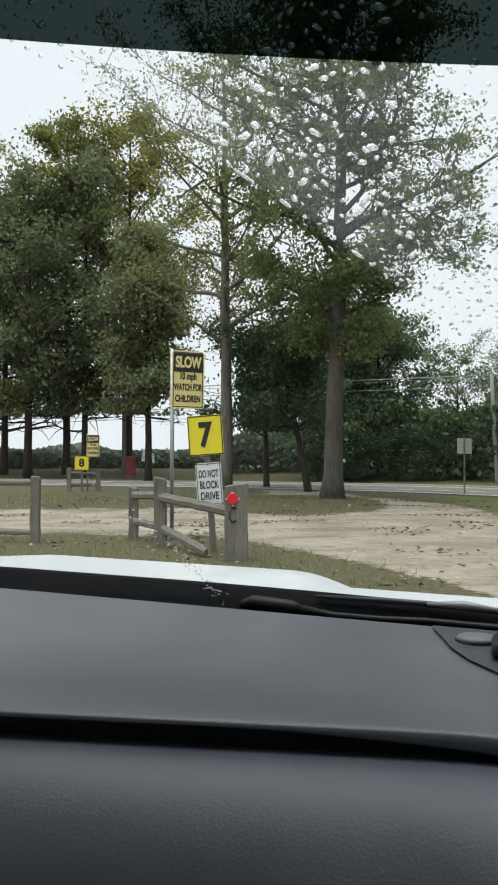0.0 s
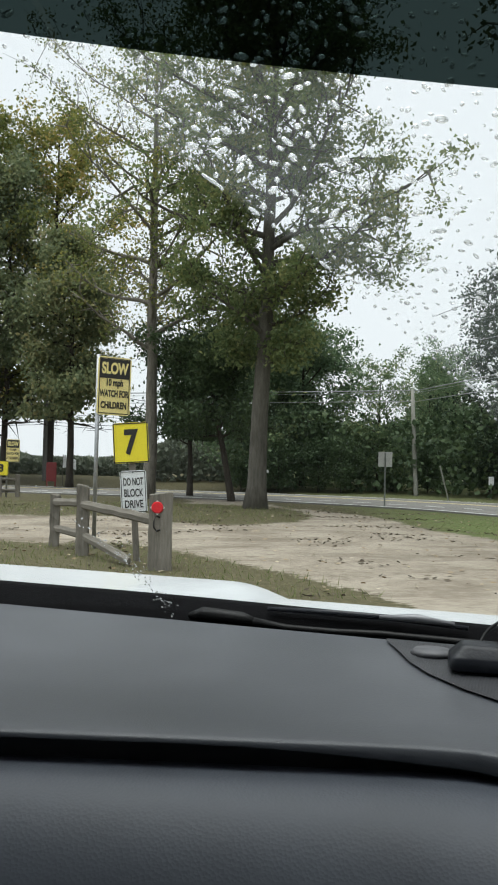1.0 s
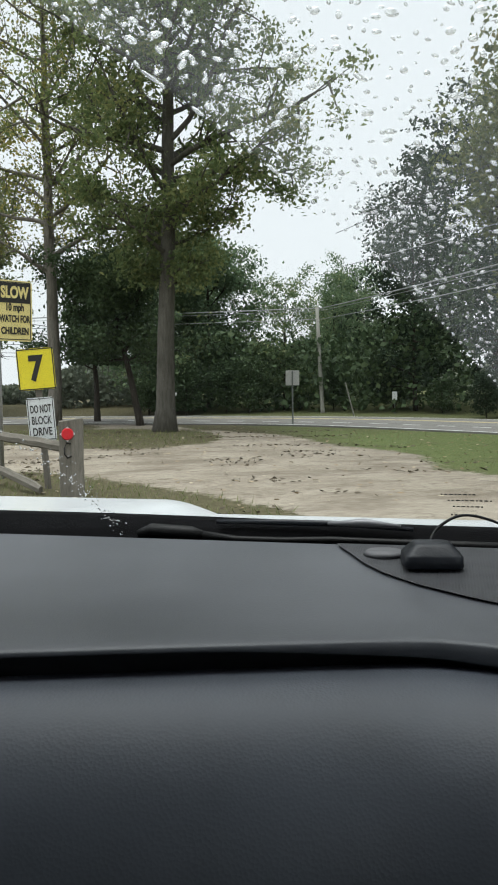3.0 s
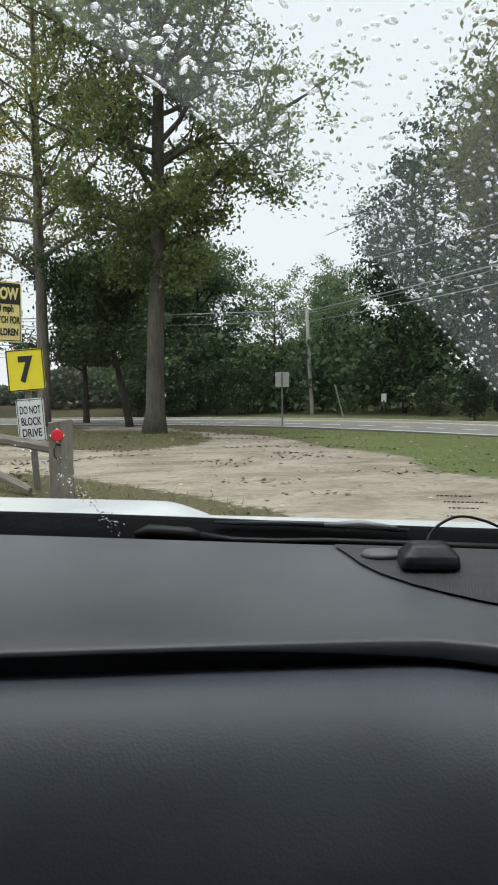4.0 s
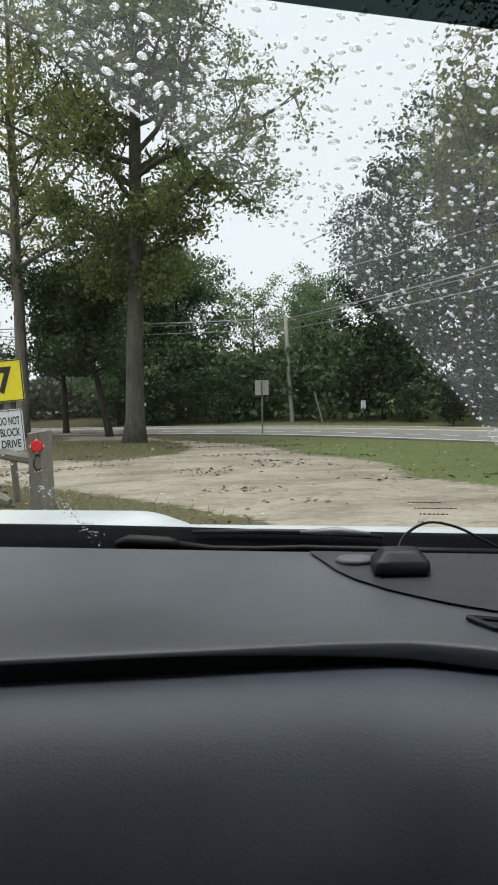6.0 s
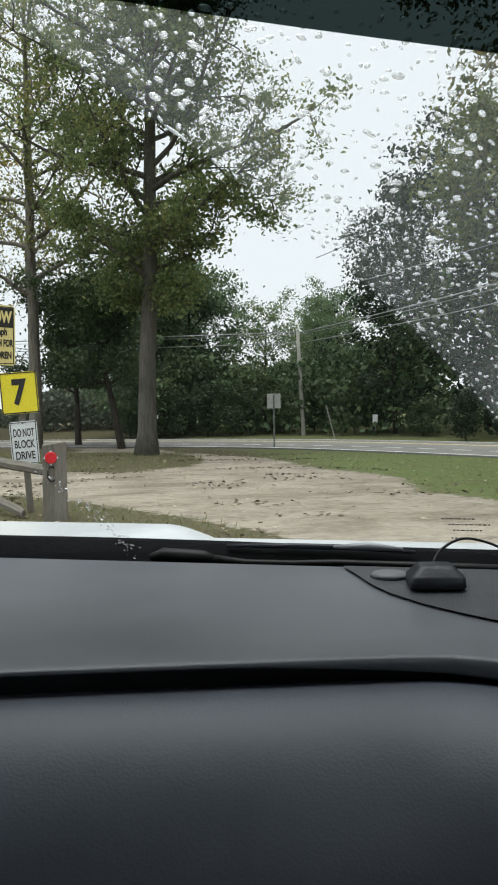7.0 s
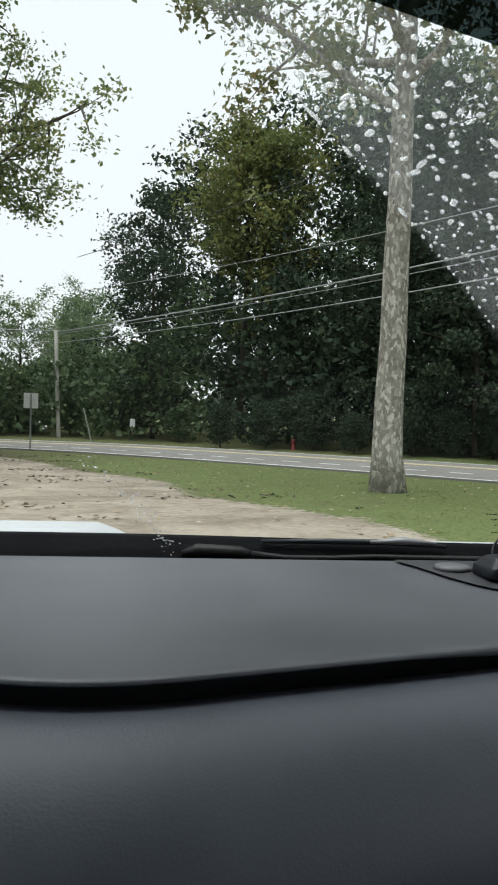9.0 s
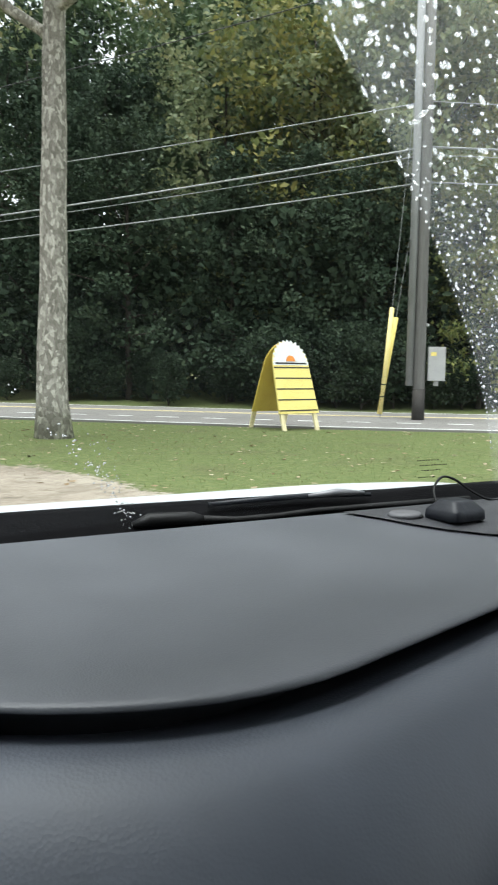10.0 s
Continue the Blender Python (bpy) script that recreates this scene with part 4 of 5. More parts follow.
# ---- the parked car ----
def soft_plastic(name, c1, c2, rough, grain=420.0, strength=0.16):
    m, n, l, b = shader(name, rough, 0.5)
    v = coords(n, l, (1, 1, 1), False)
    vo = n.new("ShaderNodeTexVoronoi")
    vo.inputs["Scale"].default_value = grain
    l.new(v, vo.inputs["Vector"])
    a = noise_tex(n, l, v, 7, 4)
    f = noise_tex(n, l, v, 160, 3)
    l.new(ramp(n, l, a, [(0.3, c1), (0.7, c2)]), b.inputs["Base Color"])
    l.new(maths(n, l, "MULTIPLY_ADD", a, 0.16, rough - 0.08), b.inputs["Roughness"])
    bump(n, l, b, maths(n, l, "ADD", vo.outputs["Distance"], maths(n, l, "MULTIPLY", f, 0.4)), strength, 0.0012)
    return m


DASH = soft_plastic("dash_soft_black_plastic", (0.064, 0.068, 0.076), (0.088, 0.093, 0.103), 0.44, 520.0, 0.10)
DASH_LOW = soft_plastic("dash_grained_vinyl", (0.062, 0.069, 0.083), (0.082, 0.092, 0.112), 0.48, 360, 0.17)
GRILLE, gn, gl, gb = shader("speaker_grille_plastic", 0.5, 0.4)
gv = coords(gn, gl, (1, 1, 1), False)
holes = gn.new("ShaderNodeTexVoronoi")
holes.inputs["Scale"].default_value = 330
holes.inputs["Randomness"].default_value = 0.15
gl.new(gv, holes.inputs["Vector"])
# Dark dots in the colour stand for the shade inside the grille holes.
gl.new(ramp(gn, gl, holes.outputs["Distance"], [(0.22, (0.010, 0.010, 0.011)), (0.34, (0.036, 0.037, 0.041))]), gb.inputs["Base Color"])
bump(gn, gl, gb, holes.outputs["Distance"], 0.5, 0.001)
BLACK_TRIM = simple("black_cowl_plastic", (0.003, 0.003, 0.0033), (0.006, 0.006, 0.0066), 10, 0.7, 0.02)
BLACK_GLOSS = simple("satin_black_plastic", (0.006, 0.0070, 0.010), (0.011, 0.0130, 0.018), 10, 0.42, 0.3)
RUBBER = simple("wiper_rubber", (0.006, 0.006, 0.006), (0.013, 0.013, 0.013), 20, 0.5, 0.2)
GREY_TRIM = simple("grey_trim", (0.16, 0.16, 0.17), (0.24, 0.24, 0.25), 10, 0.4, 0.5, 0.3)
SEAM_GREY = simple("dark_grey_seam", (0.05, 0.05, 0.052), (0.08, 0.08, 0.082), 10, 0.5)
SENSOR_GREY = simple("sensor_grey_plastic", (0.085, 0.085, 0.09), (0.12, 0.12, 0.125), 10, 0.5)
CAR_WHITE = simple("white_car_paint", (0.56, 0.58, 0.60), (0.64, 0.66, 0.67), 2, 0.25, 0.5, 0.0, 0.02, 0.0005)
HEADLINER = simple("grey_headliner_cloth", (0.20, 0.20, 0.20), (0.26, 0.26, 0.255), 30, 0.95)


def clear_glass(name, tint, gloss=0.025):
    m = bpy.data.materials.new(name)
    m.use_nodes = True
    n, l = m.node_tree.nodes, m.node_tree.links
    n.clear()
    t = n.new("ShaderNodeBsdfTransparent")
    t.inputs["Color"].default_value = (*tint, 1)
    g = n.new("ShaderNodeBsdfGlossy")
    g.inputs["Roughness"].default_value = 0.02
    mx = n.new("ShaderNodeMixShader")
    mx.inputs[0].default_value = gloss
    l.new(t.outputs[0], mx.inputs[1])
    l.new(g.outputs[0], mx.inputs[2])
    o = n.new("ShaderNodeOutputMaterial")
    l.new(mx.outputs[0], o.inputs["Surface"])
    return m


WINDSCREEN = clear_glass("windscreen_glass", (0.965, 0.965, 0.955))
SHADE_BAND = clear_glass("tinted_shade_band", (0.024, 0.036, 0.034))


def water_film_material():
    m = bpy.data.materials.new("rain_film")
    m.use_nodes = True
    n, l = m.node_tree.nodes, m.node_tree.links
    n.clear()
    t = n.new("ShaderNodeBsdfTransparent")
    d = n.new("ShaderNodeBsdfTranslucent")
    d.inputs["Color"].default_value = (0.86, 0.90, 0.92, 1)
    v = coords(n, l, (1, 1, 1), False)
    a = noise_tex(n, l, v, 14, 5)
    mx = n.new("ShaderNodeMixShader")
    at = n.new("ShaderNodeAttribute")
    at.attribute_name = "thin"
    l.new(maths(n, l, "MULTIPLY", at.outputs["Fac"], maths(n, l, "MULTIPLY_ADD", a, 0.10, 0.025)), mx.inputs[0])
    l.new(t.outputs[0], mx.inputs[1])
    l.new(d.outputs[0], mx.inputs[2])
    o = n.new("ShaderNodeOutputMaterial")
    l.new(mx.outputs[0], o.inputs["Surface"])
    return m


RAIN_FILM = water_film_material()


def water_material():
    m = bpy.data.materials.new("rain_water")
    m.use_nodes = True
    n, l = m.node_tree.nodes, m.node_tree.links
    n.clear()
    g = n.new("ShaderNodeBsdfGlass")
    g.inputs["IOR"].default_value = 1.33
    g.inputs["Roughness"].default_value = 0.0
    d = n.new("ShaderNodeBsdfTranslucent")
    d.inputs["Color"].default_value = (0.92, 0.94, 0.95, 1)
    mx = n.new("ShaderNodeMixShader")
    mx.inputs[0].default_value = 0.22
    l.new(g.outputs[0], mx.inputs[1])
    l.new(d.outputs[0], mx.inputs[2])
    o = n.new("ShaderNodeOutputMaterial")
    l.new(mx.outputs[0], o.inputs["Surface"])
    return m


WATER = water_material()

CAR = pose(0, 0, 0, 0, 0, -25)
car = thing("car", CAR, "white parked car with a black dashboard and a rain-spotted windscreen", "car")


def wrap(x):
    """How far the dash, cowl and glass curve back towards the seats at the sides."""
    return -0.60 * max(0.0, x - 0.10) ** 2


def lip(x):
    q = -max(-0.75, x) - 0.1
    return wrap(x) + 0.712 - 0.15 * (q + math.sqrt(q * q + 0.0009)) + 1.9 * max(0.0, q - 0.38) ** 2 - 0.22 * max(0.0, x + 0.08)


def dash_z(x, y):
    return 1.182 + 0.018 * smoothstep(0.70, 0.98, y - wrap(x))


def sheet(cols, name, material, parent, label="", smooth=True, thick=0.0):
    bm = bmesh.new()
    vs = [[bm.verts.new(p) for p in c] for c in cols]
    for a, b in zip(vs, vs[1:]):
        for i in range(len(a) - 1):
            bm.faces.new((a[i], b[i], b[i + 1], a[i + 1]))
    bmesh.ops.recalc_face_normals(bm, faces=bm.faces)
    if thick:
        bmesh.ops.solidify(bm, geom=list(bm.faces), thickness=thick)
    return part(name, bm, material, parent, label, smooth)


XS = np.linspace(-1.34, 0.50, 70)


def upper_profile(x):
    yl = lip(x)
    top = [(x, y, dash_z(x, y)) for y in np.linspace(1.0 + wrap(x), yl + 0.03, 12)]
    z = 1.181
    thick = 0.004 + 0.013 * smoothstep(-0.30, 0.0, x)
    edge = [(x, yl + a, z - b) for a, b in ((0.018, 0.0004), (0.008, 0.0012), (0.003, 0.0028), (0.0, 0.0050), (0.001, thick + 0.003), (0.006, thick + 0.0045), (0.05, thick + 0.005))]
    return top + edge + [(x, yl + 0.100, z - 0.024), (x, yl + 0.102, 1.10), (x, 0.96 + wrap(x), 1.10), (x, 1.0 + wrap(x), 1.15)]


def lower_profile(x):
    yl = lip(x)
    pts = [(0.098, 1.120), (0.044, 1.138), (0.026, 1.151), (-0.006, 1.157), (-0.03, 1.154), (-0.06, 1.145), (-0.085, 1.129), (-0.11, 1.111), (-0.13, 1.087), (-0.145, 1.055), (-0.155, 1.01), (-0.16, 0.95), (-0.16, 0.88), (-0.17, 0.78), (0.03, 0.74)]
    return [(x, yl + a, z) for a, z in pts]


dash = sheet([upper_profile(x) for x in XS], "dashboard", DASH, car, "soft black dashboard top with a rolled front edge")
sheet([lower_profile(x) for x in XS], "lower_dash_pad", DASH_LOW, car, "grained dark grey lower dash pad")


# speaker corner with ribs, its seam, a sensor and a vent
CORNER = ((-0.206, -0.20, -0.183, -0.168, -0.145, -0.109, -0.076, -0.046, -0.016, 0.06, 0.30), (0.990, 0.972, 0.937, 0.905, 0.874, 0.842, 0.821, 0.804, 0.790, 0.766, 0.735))


def corner_front(x):
    return wrap(x) + float(np.interp(x, CORNER[0], CORNER[1]))


gx = np.concatenate([np.linspace(-0.206, -0.10, 22), np.linspace(-0.09, 0.30, 20)])
sheet([[(x, y, dash_z(x, y) + 0.003) for y in np.linspace(0.992 + wrap(x), corner_front(x), 10)] for x in gx], "speaker_grille", GRILLE, dash, "black ribbed speaker grille panel", True)
sm = bmesh.new()
tube([(x, corner_front(x) - 0.001, dash_z(x, corner_front(x)) + 0.003) for x in gx], [0.0004] * len(gx), 6, sm)
part("seam", sm, SEAM_GREY, dash, "", True)
ov = bmesh.new()
bmesh.ops.create_cone(ov, cap_ends=True, segments=28, radius1=0.024, radius2=0.020, depth=0.005)
ovo = part("sensor_disc", ov, SENSOR_GREY, dash, "round grey light sensor", True)
ovo.matrix_local = Matrix.Translation((-0.148, 0.940, dash_z(0, 0.945) + 0.005)) @ Matrix.Diagonal((1, 0.9, 1, 1))
vt = bmesh.new()
outline = [(-0.034, 0.764), (-0.010, 0.760), (0.045, 0.750), (0.050, 0.718), (0.012, 0.722), (-0.012, 0.737)]
tube([(x, y, dash_z(x, y) + 0.003) for x, y in outline + outline[:1]], [0.003] * 7, 6, vt)
part("vent_frame", vt, BLACK_GLOSS, dash)
# A flat black face stands in for the shade inside the vent.
vb = bmesh.new()
vb.faces.new([vb.verts.new((x, y, dash_z(x, y) + 0.002)) for x, y in outline])
part("vent_shade", vb, SIGN_BLACK, dash)
# cowl and hood
sheet([[(x, y + wrap(x), z) for y, z in ((1.015, 1.175), (1.022, 1.190), (1.045, 1.196), (1.056, 1.217 - 0.006 * smoothstep(-0.6, 0.0, x)), (1.075, 1.219 - 0.006 * smoothstep(-0.6, 0.0, x)), (1.10, 1.19))] for x in XS], "cowl", BLACK_TRIM, car, "black plastic cowl below the windscreen")


def hood_z(x, y):
    raised = smoothstep(0.55, 0.63, -x)
    y = y - wrap(x)
    z = 1.2120 - 0.092 * (y - 1.09) - 0.11 * max(0.0, y - 1.55) ** 1.6 * 2
    return z - 0.027 * (1 - raised) - 0.30 * max(0.0, x - 0.40) ** 1.4 * 2 - 0.30 * max(0.0, -1.2 - x) ** 1.4 * 2


sheet([[(x, y, hood_z(x, y)) for y in np.concatenate([np.linspace(1.09 + wrap(x), 2.0, 22), [2.08, 2.12]])] + [(x, 2.14, 0.95)] for x in np.linspace(-1.36, 0.52, 60)], "hood", CAR_WHITE, car, "white painted hood, wet")


# windscreen: a raked, wrapped sheet
def glass_at(x, s):
    """A place on the glass: x across, s metres up along it."""
    v = s / 0.574
    yb = 1.022 - 0.03 * min(x, 0) ** 2 + wrap(x)
    yt = 0.80 - 0.10 * x * x
    return Vector((x, yb + (yt - yb) * v, 1.192 + 0.53 * v))


def header(x):
    return 0.578 - 0.20 * max(-0.75, min(x, 0.2))


GS = np.linspace(0.0, 1.0, 26)
glass = sheet([[glass_at(x, s * header(x)) for s in GS] for x in XS], "windscreen", WINDSCREEN, car, "clear raked windscreen glass")
glass.visible_shadow = False
band = sheet([[glass_at(x, s) for s in np.linspace(header(x), 0.80, 6)] for x in XS], "shade_band", SHADE_BAND, car, "dark green tinted shade band")
band.visible_shadow = False


def arc_x(s):
    """Where the outer edge of the wiper's sweep crosses the glass, s metres up."""
    return 0.092 - 0.4065 * s - 0.8265 * s * s


def wiped(x, s):
    """Metres inside the wiper-cleared area (negative: rain stays)."""
    return 0.72 * (arc_x(s) - x)


def film():
    bm = bmesh.new()
    thin = bm.verts.layers.float.new("thin")
    xs = np.linspace(-1.3, 0.48, 300)
    ss = np.linspace(0.03, 0.79, 150)
    clear = [[wiped(x, q) for q in ss] for x in xs]
    grid = {}
    for i in range(len(xs) - 1):
        for j in range(len(ss) - 1):
            if ss[j + 1] > header(xs[i]):
                continue
            quad = ((i, j), (i + 1, j), (i + 1, j + 1), (i, j + 1))
            for a, b in quad:
                if (a, b) not in grid:
                    v = bm.verts.new(glass_at(xs[a], ss[b]) + Vector((0, 0.002, 0.002)))
                    v[thin] = 0.012 + 0.988 * smoothstep(-0.003, 0.005, -clear[a][b]) 
                    grid[a, b] = v
            bm.faces.new([grid[q] for q in quad])
    ob = part("rain_film", bm, RAIN_FILM, glass, "thin hazy film of rain outside the wiped arc", True)
    ob.visible_shadow = False


film()


def drop_mesh(name, drops, rng):
    """Flat-bottomed water domes: (x, s, length, width, turn) each."""
    sides = 12
    rings = ((1.0, 0.0), (0.86, 0.45), (0.5, 0.85))
    verts, faces = [], []
    for x, s, ln, wd, turn in drops:
        o = glass_at(x, s)
        ux = (glass_at(x + 0.002, s) - o).normalized()
        us = (glass_at(x, s + 0.002) - o).normalized()
        nn = ux.cross(us).normalized()
        if nn.y < 0:
            nn = -nn
        c, sn = math.cos(turn), math.sin(turn)
        a, b = ux * c + us * sn, us * c - ux * sn
        o = o + nn * 0.0032
        h = wd * rng.uniform(0.30, 0.46)
        p1, p2 = rng.uniform(0, 6.28, 2)
        wob = [1 + 0.13 * math.sin(2 * math.pi * k / sides + p1) + 0.10 * math.sin(4 * math.pi * k / sides + p2) for k in range(sides)]
        base = len(verts)
        for rr, hh in rings:
            for k in range(sides):
                t = 2 * math.pi * k / sides
                verts.append(o + a * (ln / 2 * rr * wob[k] * math.cos(t)) + b * (wd / 2 * rr * wob[k] * math.sin(t)) + nn * (h * hh))
        verts.append(o + nn * h)
        for r in range(2):
            for k in range(sides):
                k2 = (k + 1) % sides
                faces.append((base + r * sides + k, base + r * sides + k2, base + (r + 1) * sides + k2, base + (r + 1) * sides + k))
        for k in range(sides):
            faces.append((base + 2 * sides + k, base + 2 * sides + (k + 1) % sides, base + 3 * sides))
        faces.append(tuple(base + k for k in range(sides))[::-1])
    me = bpy.data.meshes.new(name)
    me.from_pydata([tuple(v) for v in verts], [], faces)
    return me


def rain():
    rng = np.random.default_rng(77)
    drops = []
    for cell, lo, hi in ((0.0098, 0.10, 0.44), (0.0130, 0.44, 0.79)):
        for x in np.arange(-1.2, 0.47, cell):
            for s in np.arange(lo, hi, cell):
                px, ps = x + rng.uniform(-0.5, 0.5) * cell, s + rng.uniform(-0.5, 0.5) * cell
                if wiped(px, ps) > -0.003 or rng.uniform() > 0.80:
                    continue
                wd = (0.0024 + 0.0015 * smoothstep(0.34, 0.56, ps)) * min(1.8, math.exp(rng.normal(0.0, 0.36)))
                drops.append((px, ps, wd * rng.uniform(1.0, 2.3), wd, rng.normal(-0.25, 0.4)))
    # beads pushed together along the edges of the wiped arcs
    q = 0.09
    while q < header(arc_x(q)):
        turn = math.atan2(1.0, -0.4065 - 1.653 * q)
        long_one = rng.uniform() < 0.04 + 0.26 * smoothstep(0.35, 0.55, q)
        size = 1.0 + 0.5 * smoothstep(0.3, 0.55, q)
        drops.append((arc_x(q) + 0.0015, q, 0.020 * rng.uniform(0.5, 1.2) if long_one else 0.0036 * size * rng.uniform(0.7, 1.3), 0.0030 * size, turn))
        q += (0.012 if long_one else 0.0075) * size * rng.uniform(0.7, 1.5)
    # a few strays left low on the glass
    for cx, cs in ((-0.52, 0.07), (0.16, 0.06)):
        for k in range(46):
            u = rng.uniform()
            drops.append((cx + (u - 0.5) * 0.07 + rng.normal(scale=0.006), cs + (0.5 - u) * 0.14 + rng.normal(scale=0.005), 0.0018 * rng.uniform(0.5, 1.5), 0.0016, 0))
    # a trail of spray running down to the foot of the glass
    for k in range(90):
        u = rng.uniform() ** 0.45
        drops.append((-0.66 + 0.17 * u + rng.normal(scale=0.007), 0.21 - 0.18 * u + rng.normal(scale=0.006), 0.0021 * rng.uniform(0.5, 1.6), 0.0019, 0))
    ob = put("raindrops", drop_mesh("raindrops", drops, rng), WATER, smooth=True)
    ob.matrix_world = CAR
    ob.visible_shadow = False
    tagged(ob, "clear raindrops beaded on the windscreen outside the wiper arcs", "raindrops", kind="stuff")


rain()

# maker's mark printed low on the glass, too small to read
mk = bmesh.new()
for x0, x1, s0 in ((-0.088, -0.048, 0.079), (-0.080, -0.032, 0.071), (-0.074, -0.040, 0.063), (-0.076, -0.046, 0.052)):
    k, x = 0, x0
    while x < x1:
        w = 0.0022 + 0.0012 * (k % 3)
        mk.faces.new([mk.verts.new(glass_at(a, b) + Vector((0, -0.002, -0.001))) for a, b in ((x, s0 - 0.0008), (x + w, s0 - 0.0008), (x + w, s0 + 0.0008), (x, s0 + 0.0008))])
        x += w + 0.0018
        k += 1
tagged(part("glass_mark", mk, SIGN_BLACK, glass, "rows of tiny black print low on the glass"), kind="stuff")


# wipers resting on the cowl
def wiper(dx):
    w = bmesh.new()
    tube([(-0.475 + dx, 1.040, 1.199), (-0.455 + dx, 1.038, 1.204), (-0.40 + dx, 1.036, 1.202), (-0.385 + dx, 1.036, 1.200)], [0.004, 0.0085, 0.0085, 0.005], 8, w)
    tube([(-0.385 + dx, 1.036, 1.200), (-0.34 + dx, 1.034, 1.196), (-0.28 + dx, 1.033, 1.1965), (-0.22 + dx, 1.033, 1.199), (-0.10 + dx, 1.032, 1.198), (0.05 + dx, 1.030, 1.197)], [0.005, 0.0042, 0.004, 0.004, 0.0045, 0.005], 8, w)
    for v in w.verts:
        v.co.y += wrap(v.co.x)
    ob = part("wiper", w, RUBBER, car, "black windscreen wiper", True)
    b = bmesh.new()
    tube([(-0.37 + dx, 1.050, 1.215), (-0.28 + dx, 1.049, 1.2165), (-0.20 + dx, 1.048, 1.2165), (-0.12 + dx, 1.047, 1.212)], [0.003, 0.0045, 0.0045, 0.003], 6, b)
    for v in list(b.verts):
        v.co.y += wrap(v.co.x)
    part("blade", b, BLACK_GLOSS, ob, "", True)
    c = bmesh.new()
    tube([(-0.225 + dx, 1.044, 1.2175), (-0.18 + dx, 1.043, 1.2195), (-0.135 + dx, 1.042, 1.2165)], [0.002, 0.0055, 0.002], 8, c)
    for v in list(c.verts):
        v.co.y += wrap(v.co.x)
    part("blade_cap", c, GREY_TRIM, ob, "grey plastic blade cap", True)


wiper(0.0)

# unseen roof, sides and underbody close the cabin and shape the dash's light
def roof_profile(x):
    under = [glass_at(x, 0.79) + Vector((0, -0.01, 0.0))] + [Vector((x, y, 1.945 + 0.03 * (1 - x * x))) for y in (0.62, 0.3, -0.3, -0.8, -1.3, -1.75)]
    return under + [p + Vector((0, 0.01, 0.035)) for p in reversed(under)] + [under[0]]


sheet([roof_profile(x) for x in XS], "roof", HEADLINER, car, "grey cloth roof lining", True)
# Plain wall added behind the camera to keep rear light off the dash.
part("unseen_rear_wall", box(1.84, 0.06, 1.60, (-0.42, -1.8, 1.18), 0.02), HEADLINER, car)
part("floor_pan", box(1.84, 3.8, 0.06, (-0.42, 0.1, 0.36), 0.02), BLACK_TRIM, car)
for sx in (-1.38, 0.54):
    part("door", box(0.06, 2.75, 1.02, (sx, -0.42, 0.86), 0.03), CAR_WHITE, car, "white car door")
    part("fender", box(0.06, 1.15, 0.66, (sx, 1.55, 0.72), 0.03), CAR_WHITE, car)
    part("rear_pillar", box(0.06, 0.5, 0.58, (sx, -1.55, 1.66), 0.02), HEADLINER, car)
    pb = bmesh.new()
    tube([glass_at(sx * 0.985, q) for q in (0.0, 0.3, 0.6, 0.80)], [0.045, 0.042, 0.04, 0.04], 10, pb)
    part("front_pillar", pb, HEADLINER, car, "grey trimmed windscreen pillar", True)
part("bumper", box(1.86, 0.16, 0.55, (-0.42, 2.14, 0.62), 0.05), CAR_WHITE, car)
for sx in (-1.26, 0.42):
    for sy in (1.52, -1.25):
        wh = bmesh.new()
        bmesh.ops.create_cone(wh, cap_ends=True, segments=28, radius1=0.34, radius2=0.34, depth=0.22, matrix=Matrix.Translation((sx, sy, 0.335)) @ pose(0, 0, 0, 0, 90, 0))
        part("wheel", wh, RUBBER, car, "black tyre")

# black antenna puck with its cable, on the dash
pk = thing("antenna_puck", CAR @ pose(-0.097, 0.905, dash_z(0, 0.905) + 0.004, 0, 0, 8), "small black plastic antenna puck with a thin cable on the dashboard", "antenna")
pb = bmesh.new()
rings = []
for z, hx, hy in ((0.0, 0.0300, 0.0270), (0.002, 0.0312, 0.0280), (0.011, 0.0305, 0.0270), (0.0135, 0.0285, 0.0250), (0.0205, 0.0215, 0.0175), (0.0232, 0.0190, 0.0150), (0.0240, 0.0160, 0.0120)):
    ring = []
    for k in range(40):
        c, s = math.cos(2 * math.pi * k / 40), math.sin(2 * math.pi * k / 40)
        ring.append(pb.verts.new((hx * math.copysign(abs(c) ** 0.32, c), hy * math.copysign(abs(s) ** 0.32, s), z)))
    rings.append(ring)
for lo, hi in zip(rings, rings[1:]):
    for k in range(40):
        pb.faces.new((lo[k], lo[(k + 1) % 40], hi[(k + 1) % 40], hi[k]))
pb.faces.new(rings[0][::-1])
pb.faces.new(rings[-1])
part("case", pb, BLACK_GLOSS, pk, "", True)
cb = bmesh.new()
tube(smooth_line([(0.0, 0.028, 0.012), (0.012, 0.045, 0.030), (0.040, 0.055, 0.043), (0.075, 0.06, 0.036), (0.11, 0.06, 0.018), (0.15, 0.055, 0.003), (0.22, 0.05, 0.001)], 5), [0.0017] * 31, 6, cb)
part("cable", cb, RUBBER, pk, "thin black cable", True)


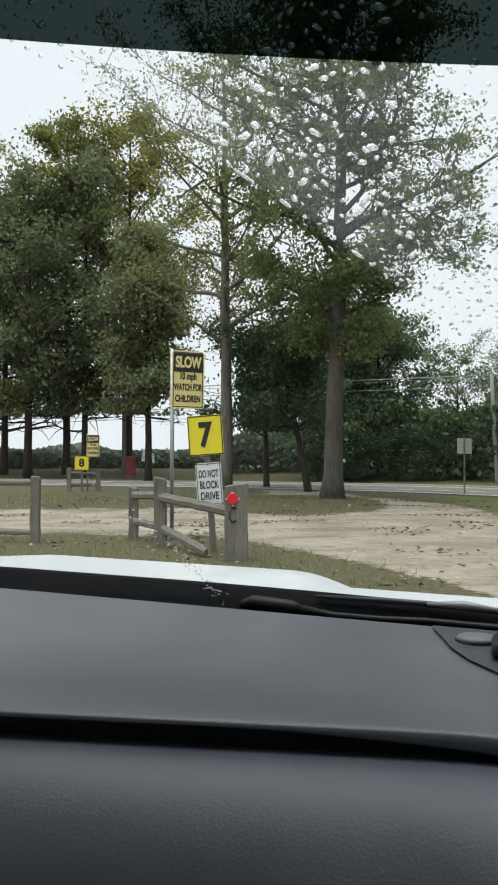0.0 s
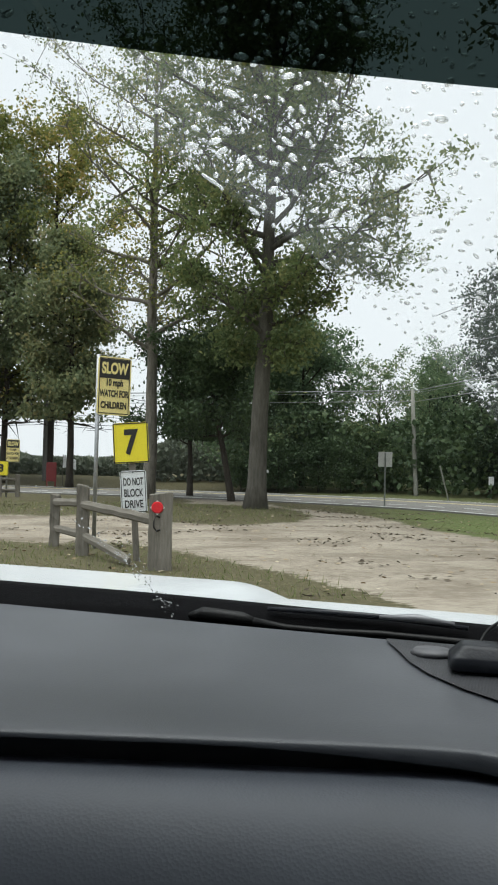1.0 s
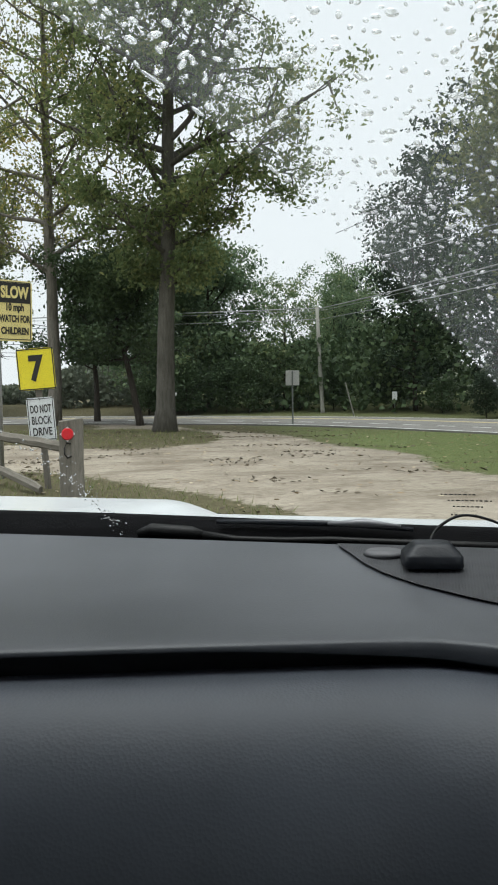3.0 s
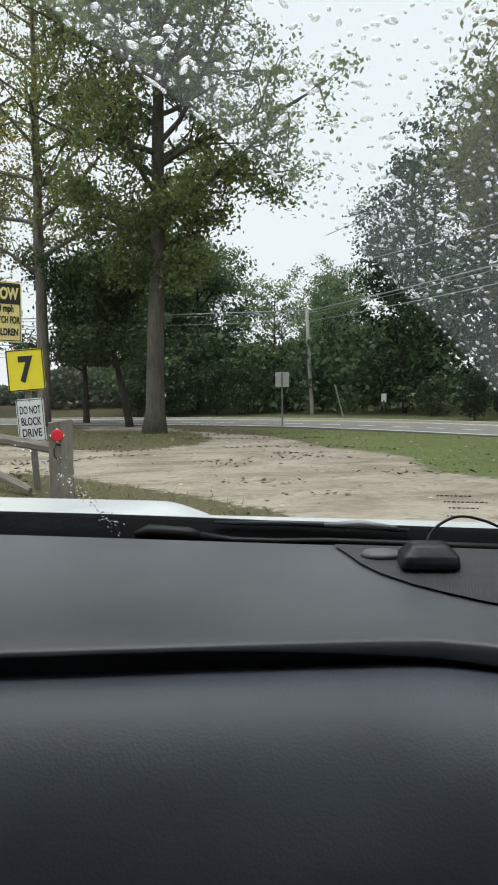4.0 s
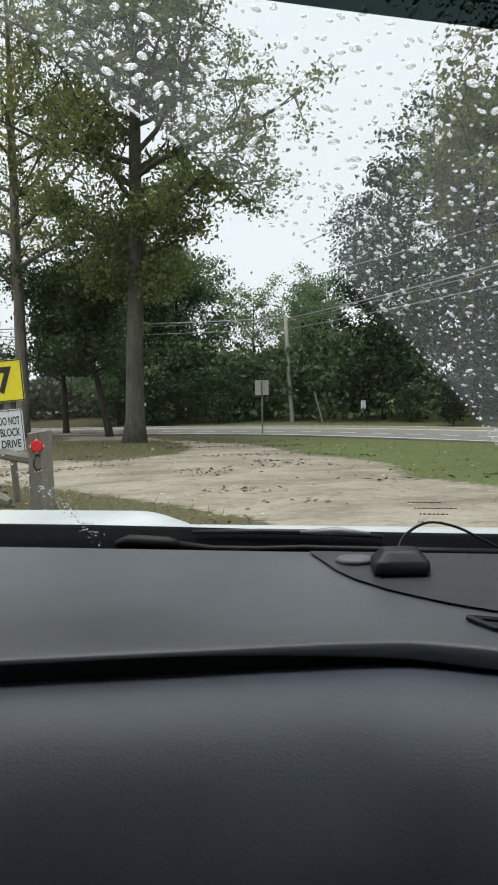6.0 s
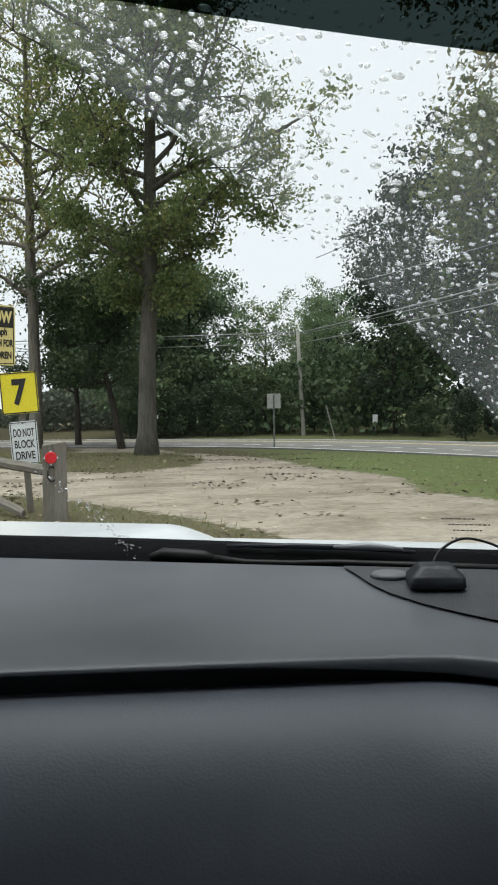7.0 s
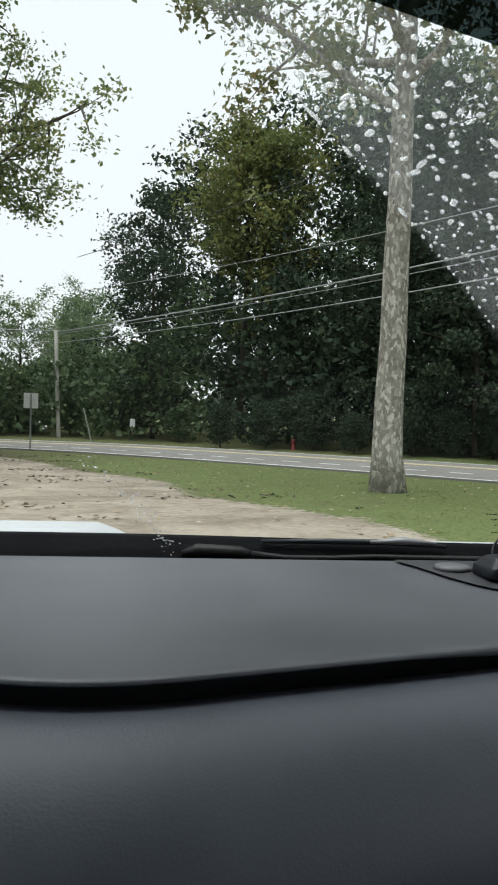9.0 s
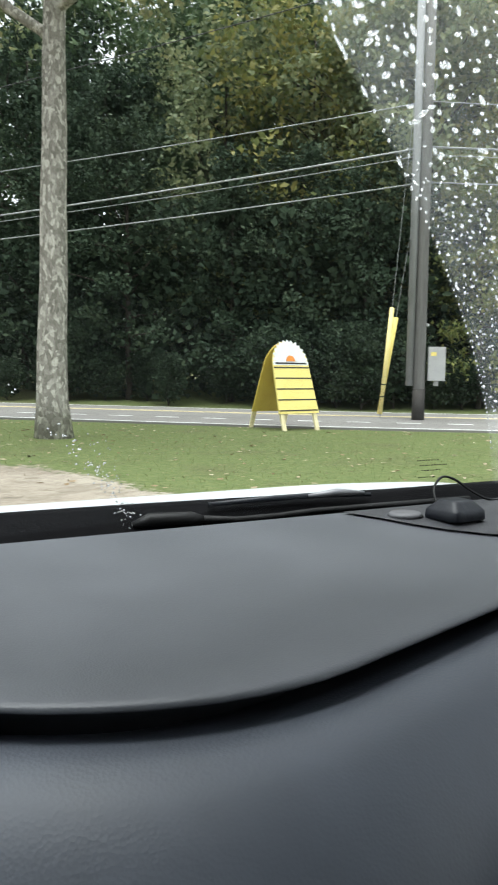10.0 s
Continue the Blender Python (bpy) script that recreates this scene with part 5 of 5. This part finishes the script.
# ---- turf, fallen leaves ----
def turf():
    rng = np.random.default_rng(21)
    v, f = [], []
    tries = 0
    want = 26000
    while len(f) < want and tries < want * 12:
        tries += 1
        if rng.uniform() < 0.6:
            x, y = rng.uniform(5.2, 20), rng.uniform(2.5, 26)
        else:
            x, y = rng.uniform(-9, 4), rng.uniform(8.5, 27)
        if beyond_edge(x, y) > -0.2:
            continue
        s = sand_at(x, y)
        clump = noise.noise(Vector((x * 1.3, y * 1.3, 9))) * 0.5 + 0.5
        if s > 0.55 or rng.uniform() < s * 0.9 or (rng.uniform() > 0.25 + clump):
            continue
        z = rise(x, y) - 0.01
        h = rng.uniform(0.018, 0.050) if x > 5 else rng.uniform(0.03, 0.13)
        a = rng.uniform(0, 6.28)
        w = rng.uniform(0.004, 0.010)
        dx, dy = math.cos(a), math.sin(a)
        lx, ly = rng.normal(scale=0.5, size=2) * h
        i = len(v)
        v += [(x - dx * w, y - dy * w, z), (x + dx * w, y + dy * w, z), (x + lx, y + ly, z + h)]
        f.append((i, i + 1, i + 2))
    me = bpy.data.meshes.new("grass")
    me.from_pydata(v, [], f)
    tagged(put("grass", me, GRASS), "short patchy grass on the verge and along the fence", "grass", kind="stuff")


GRASS = leaf_material("grass_blade", [(0.110, 0.138, 0.055), (0.165, 0.195, 0.078), (0.225, 0.235, 0.105), (0.300, 0.270, 0.150)], 0.45)
LITTER = leaf_material("fallen_leaf", [(0.16, 0.11, 0.06), (0.26, 0.19, 0.11), (0.40, 0.34, 0.24), (0.55, 0.52, 0.42)], 0.1)
turf()


def litter():
    rng = np.random.default_rng(33)
    pts = []
    while len(pts) < 1500:
        if rng.uniform() < 0.55:
            x, y = rng.uniform(5.5, 19), rng.uniform(3, 24)
        else:
            x, y = rng.uniform(-8, 5.5), rng.uniform(9, 27)
        if beyond_edge(x, y) < -0.1:
            pts.append((x, y, rise(x, y) + 0.015))
    me = leaf_mesh("fallen_leaves", np.array(pts), 0.10, rng, 0.0, 0.65)
    n = len(me.vertices)
    co = np.empty(n * 3)
    me.vertices.foreach_get("co", co)
    co = co.reshape(-1, 3)
    base = np.repeat(np.array(pts)[:, 2], 4)
    co[:, 2] = base + (co[:, 2] - base) * 0.25 + 0.008
    me.vertices.foreach_set("co", co.ravel())
    tagged(put("fallen_leaves", me, LITTER), "scattered pale fallen leaves on grass and sand", "leaves", kind="stuff")


litter()


def debris():
    """Dark bits of bark and old leaves gathered in drifts on the sand."""
    rng = np.random.default_rng(44)
    pts = []
    while len(pts) < 1100:
        x, y = rng.uniform(-6, 7.5), rng.uniform(8.5, 26)
        drift = noise.noise(Vector((x * 0.55, y * 0.95, 5.0)))
        if drift < 0.22 or rng.uniform() > (drift - 0.12) * 2.2 or beyond_edge(x, y) > -0.2:
            continue
        pts.append((x, y, rise(x, y) + 0.01))
    me = leaf_mesh("dark_litter", np.array(pts), 0.125, rng, 0.0, 0.5)
    co = np.empty(len(me.vertices) * 3)
    me.vertices.foreach_get("co", co)
    co = co.reshape(-1, 3)
    base = np.repeat(np.array(pts)[:, 2], 4)
    co[:, 2] = base + (co[:, 2] - base) * 0.35 + 0.008
    me.vertices.foreach_set("co", co.ravel())
    tagged(put("dark_litter", me, DARK_LITTER), "drifts of dark bark chips and old leaves on sand", "litter", kind="stuff")


DARK_LITTER = leaf_material("old_leaf", [(0.045, 0.036, 0.025), (0.075, 0.060, 0.042), (0.110, 0.088, 0.060), (0.150, 0.118, 0.080)], 0.05)
debris()
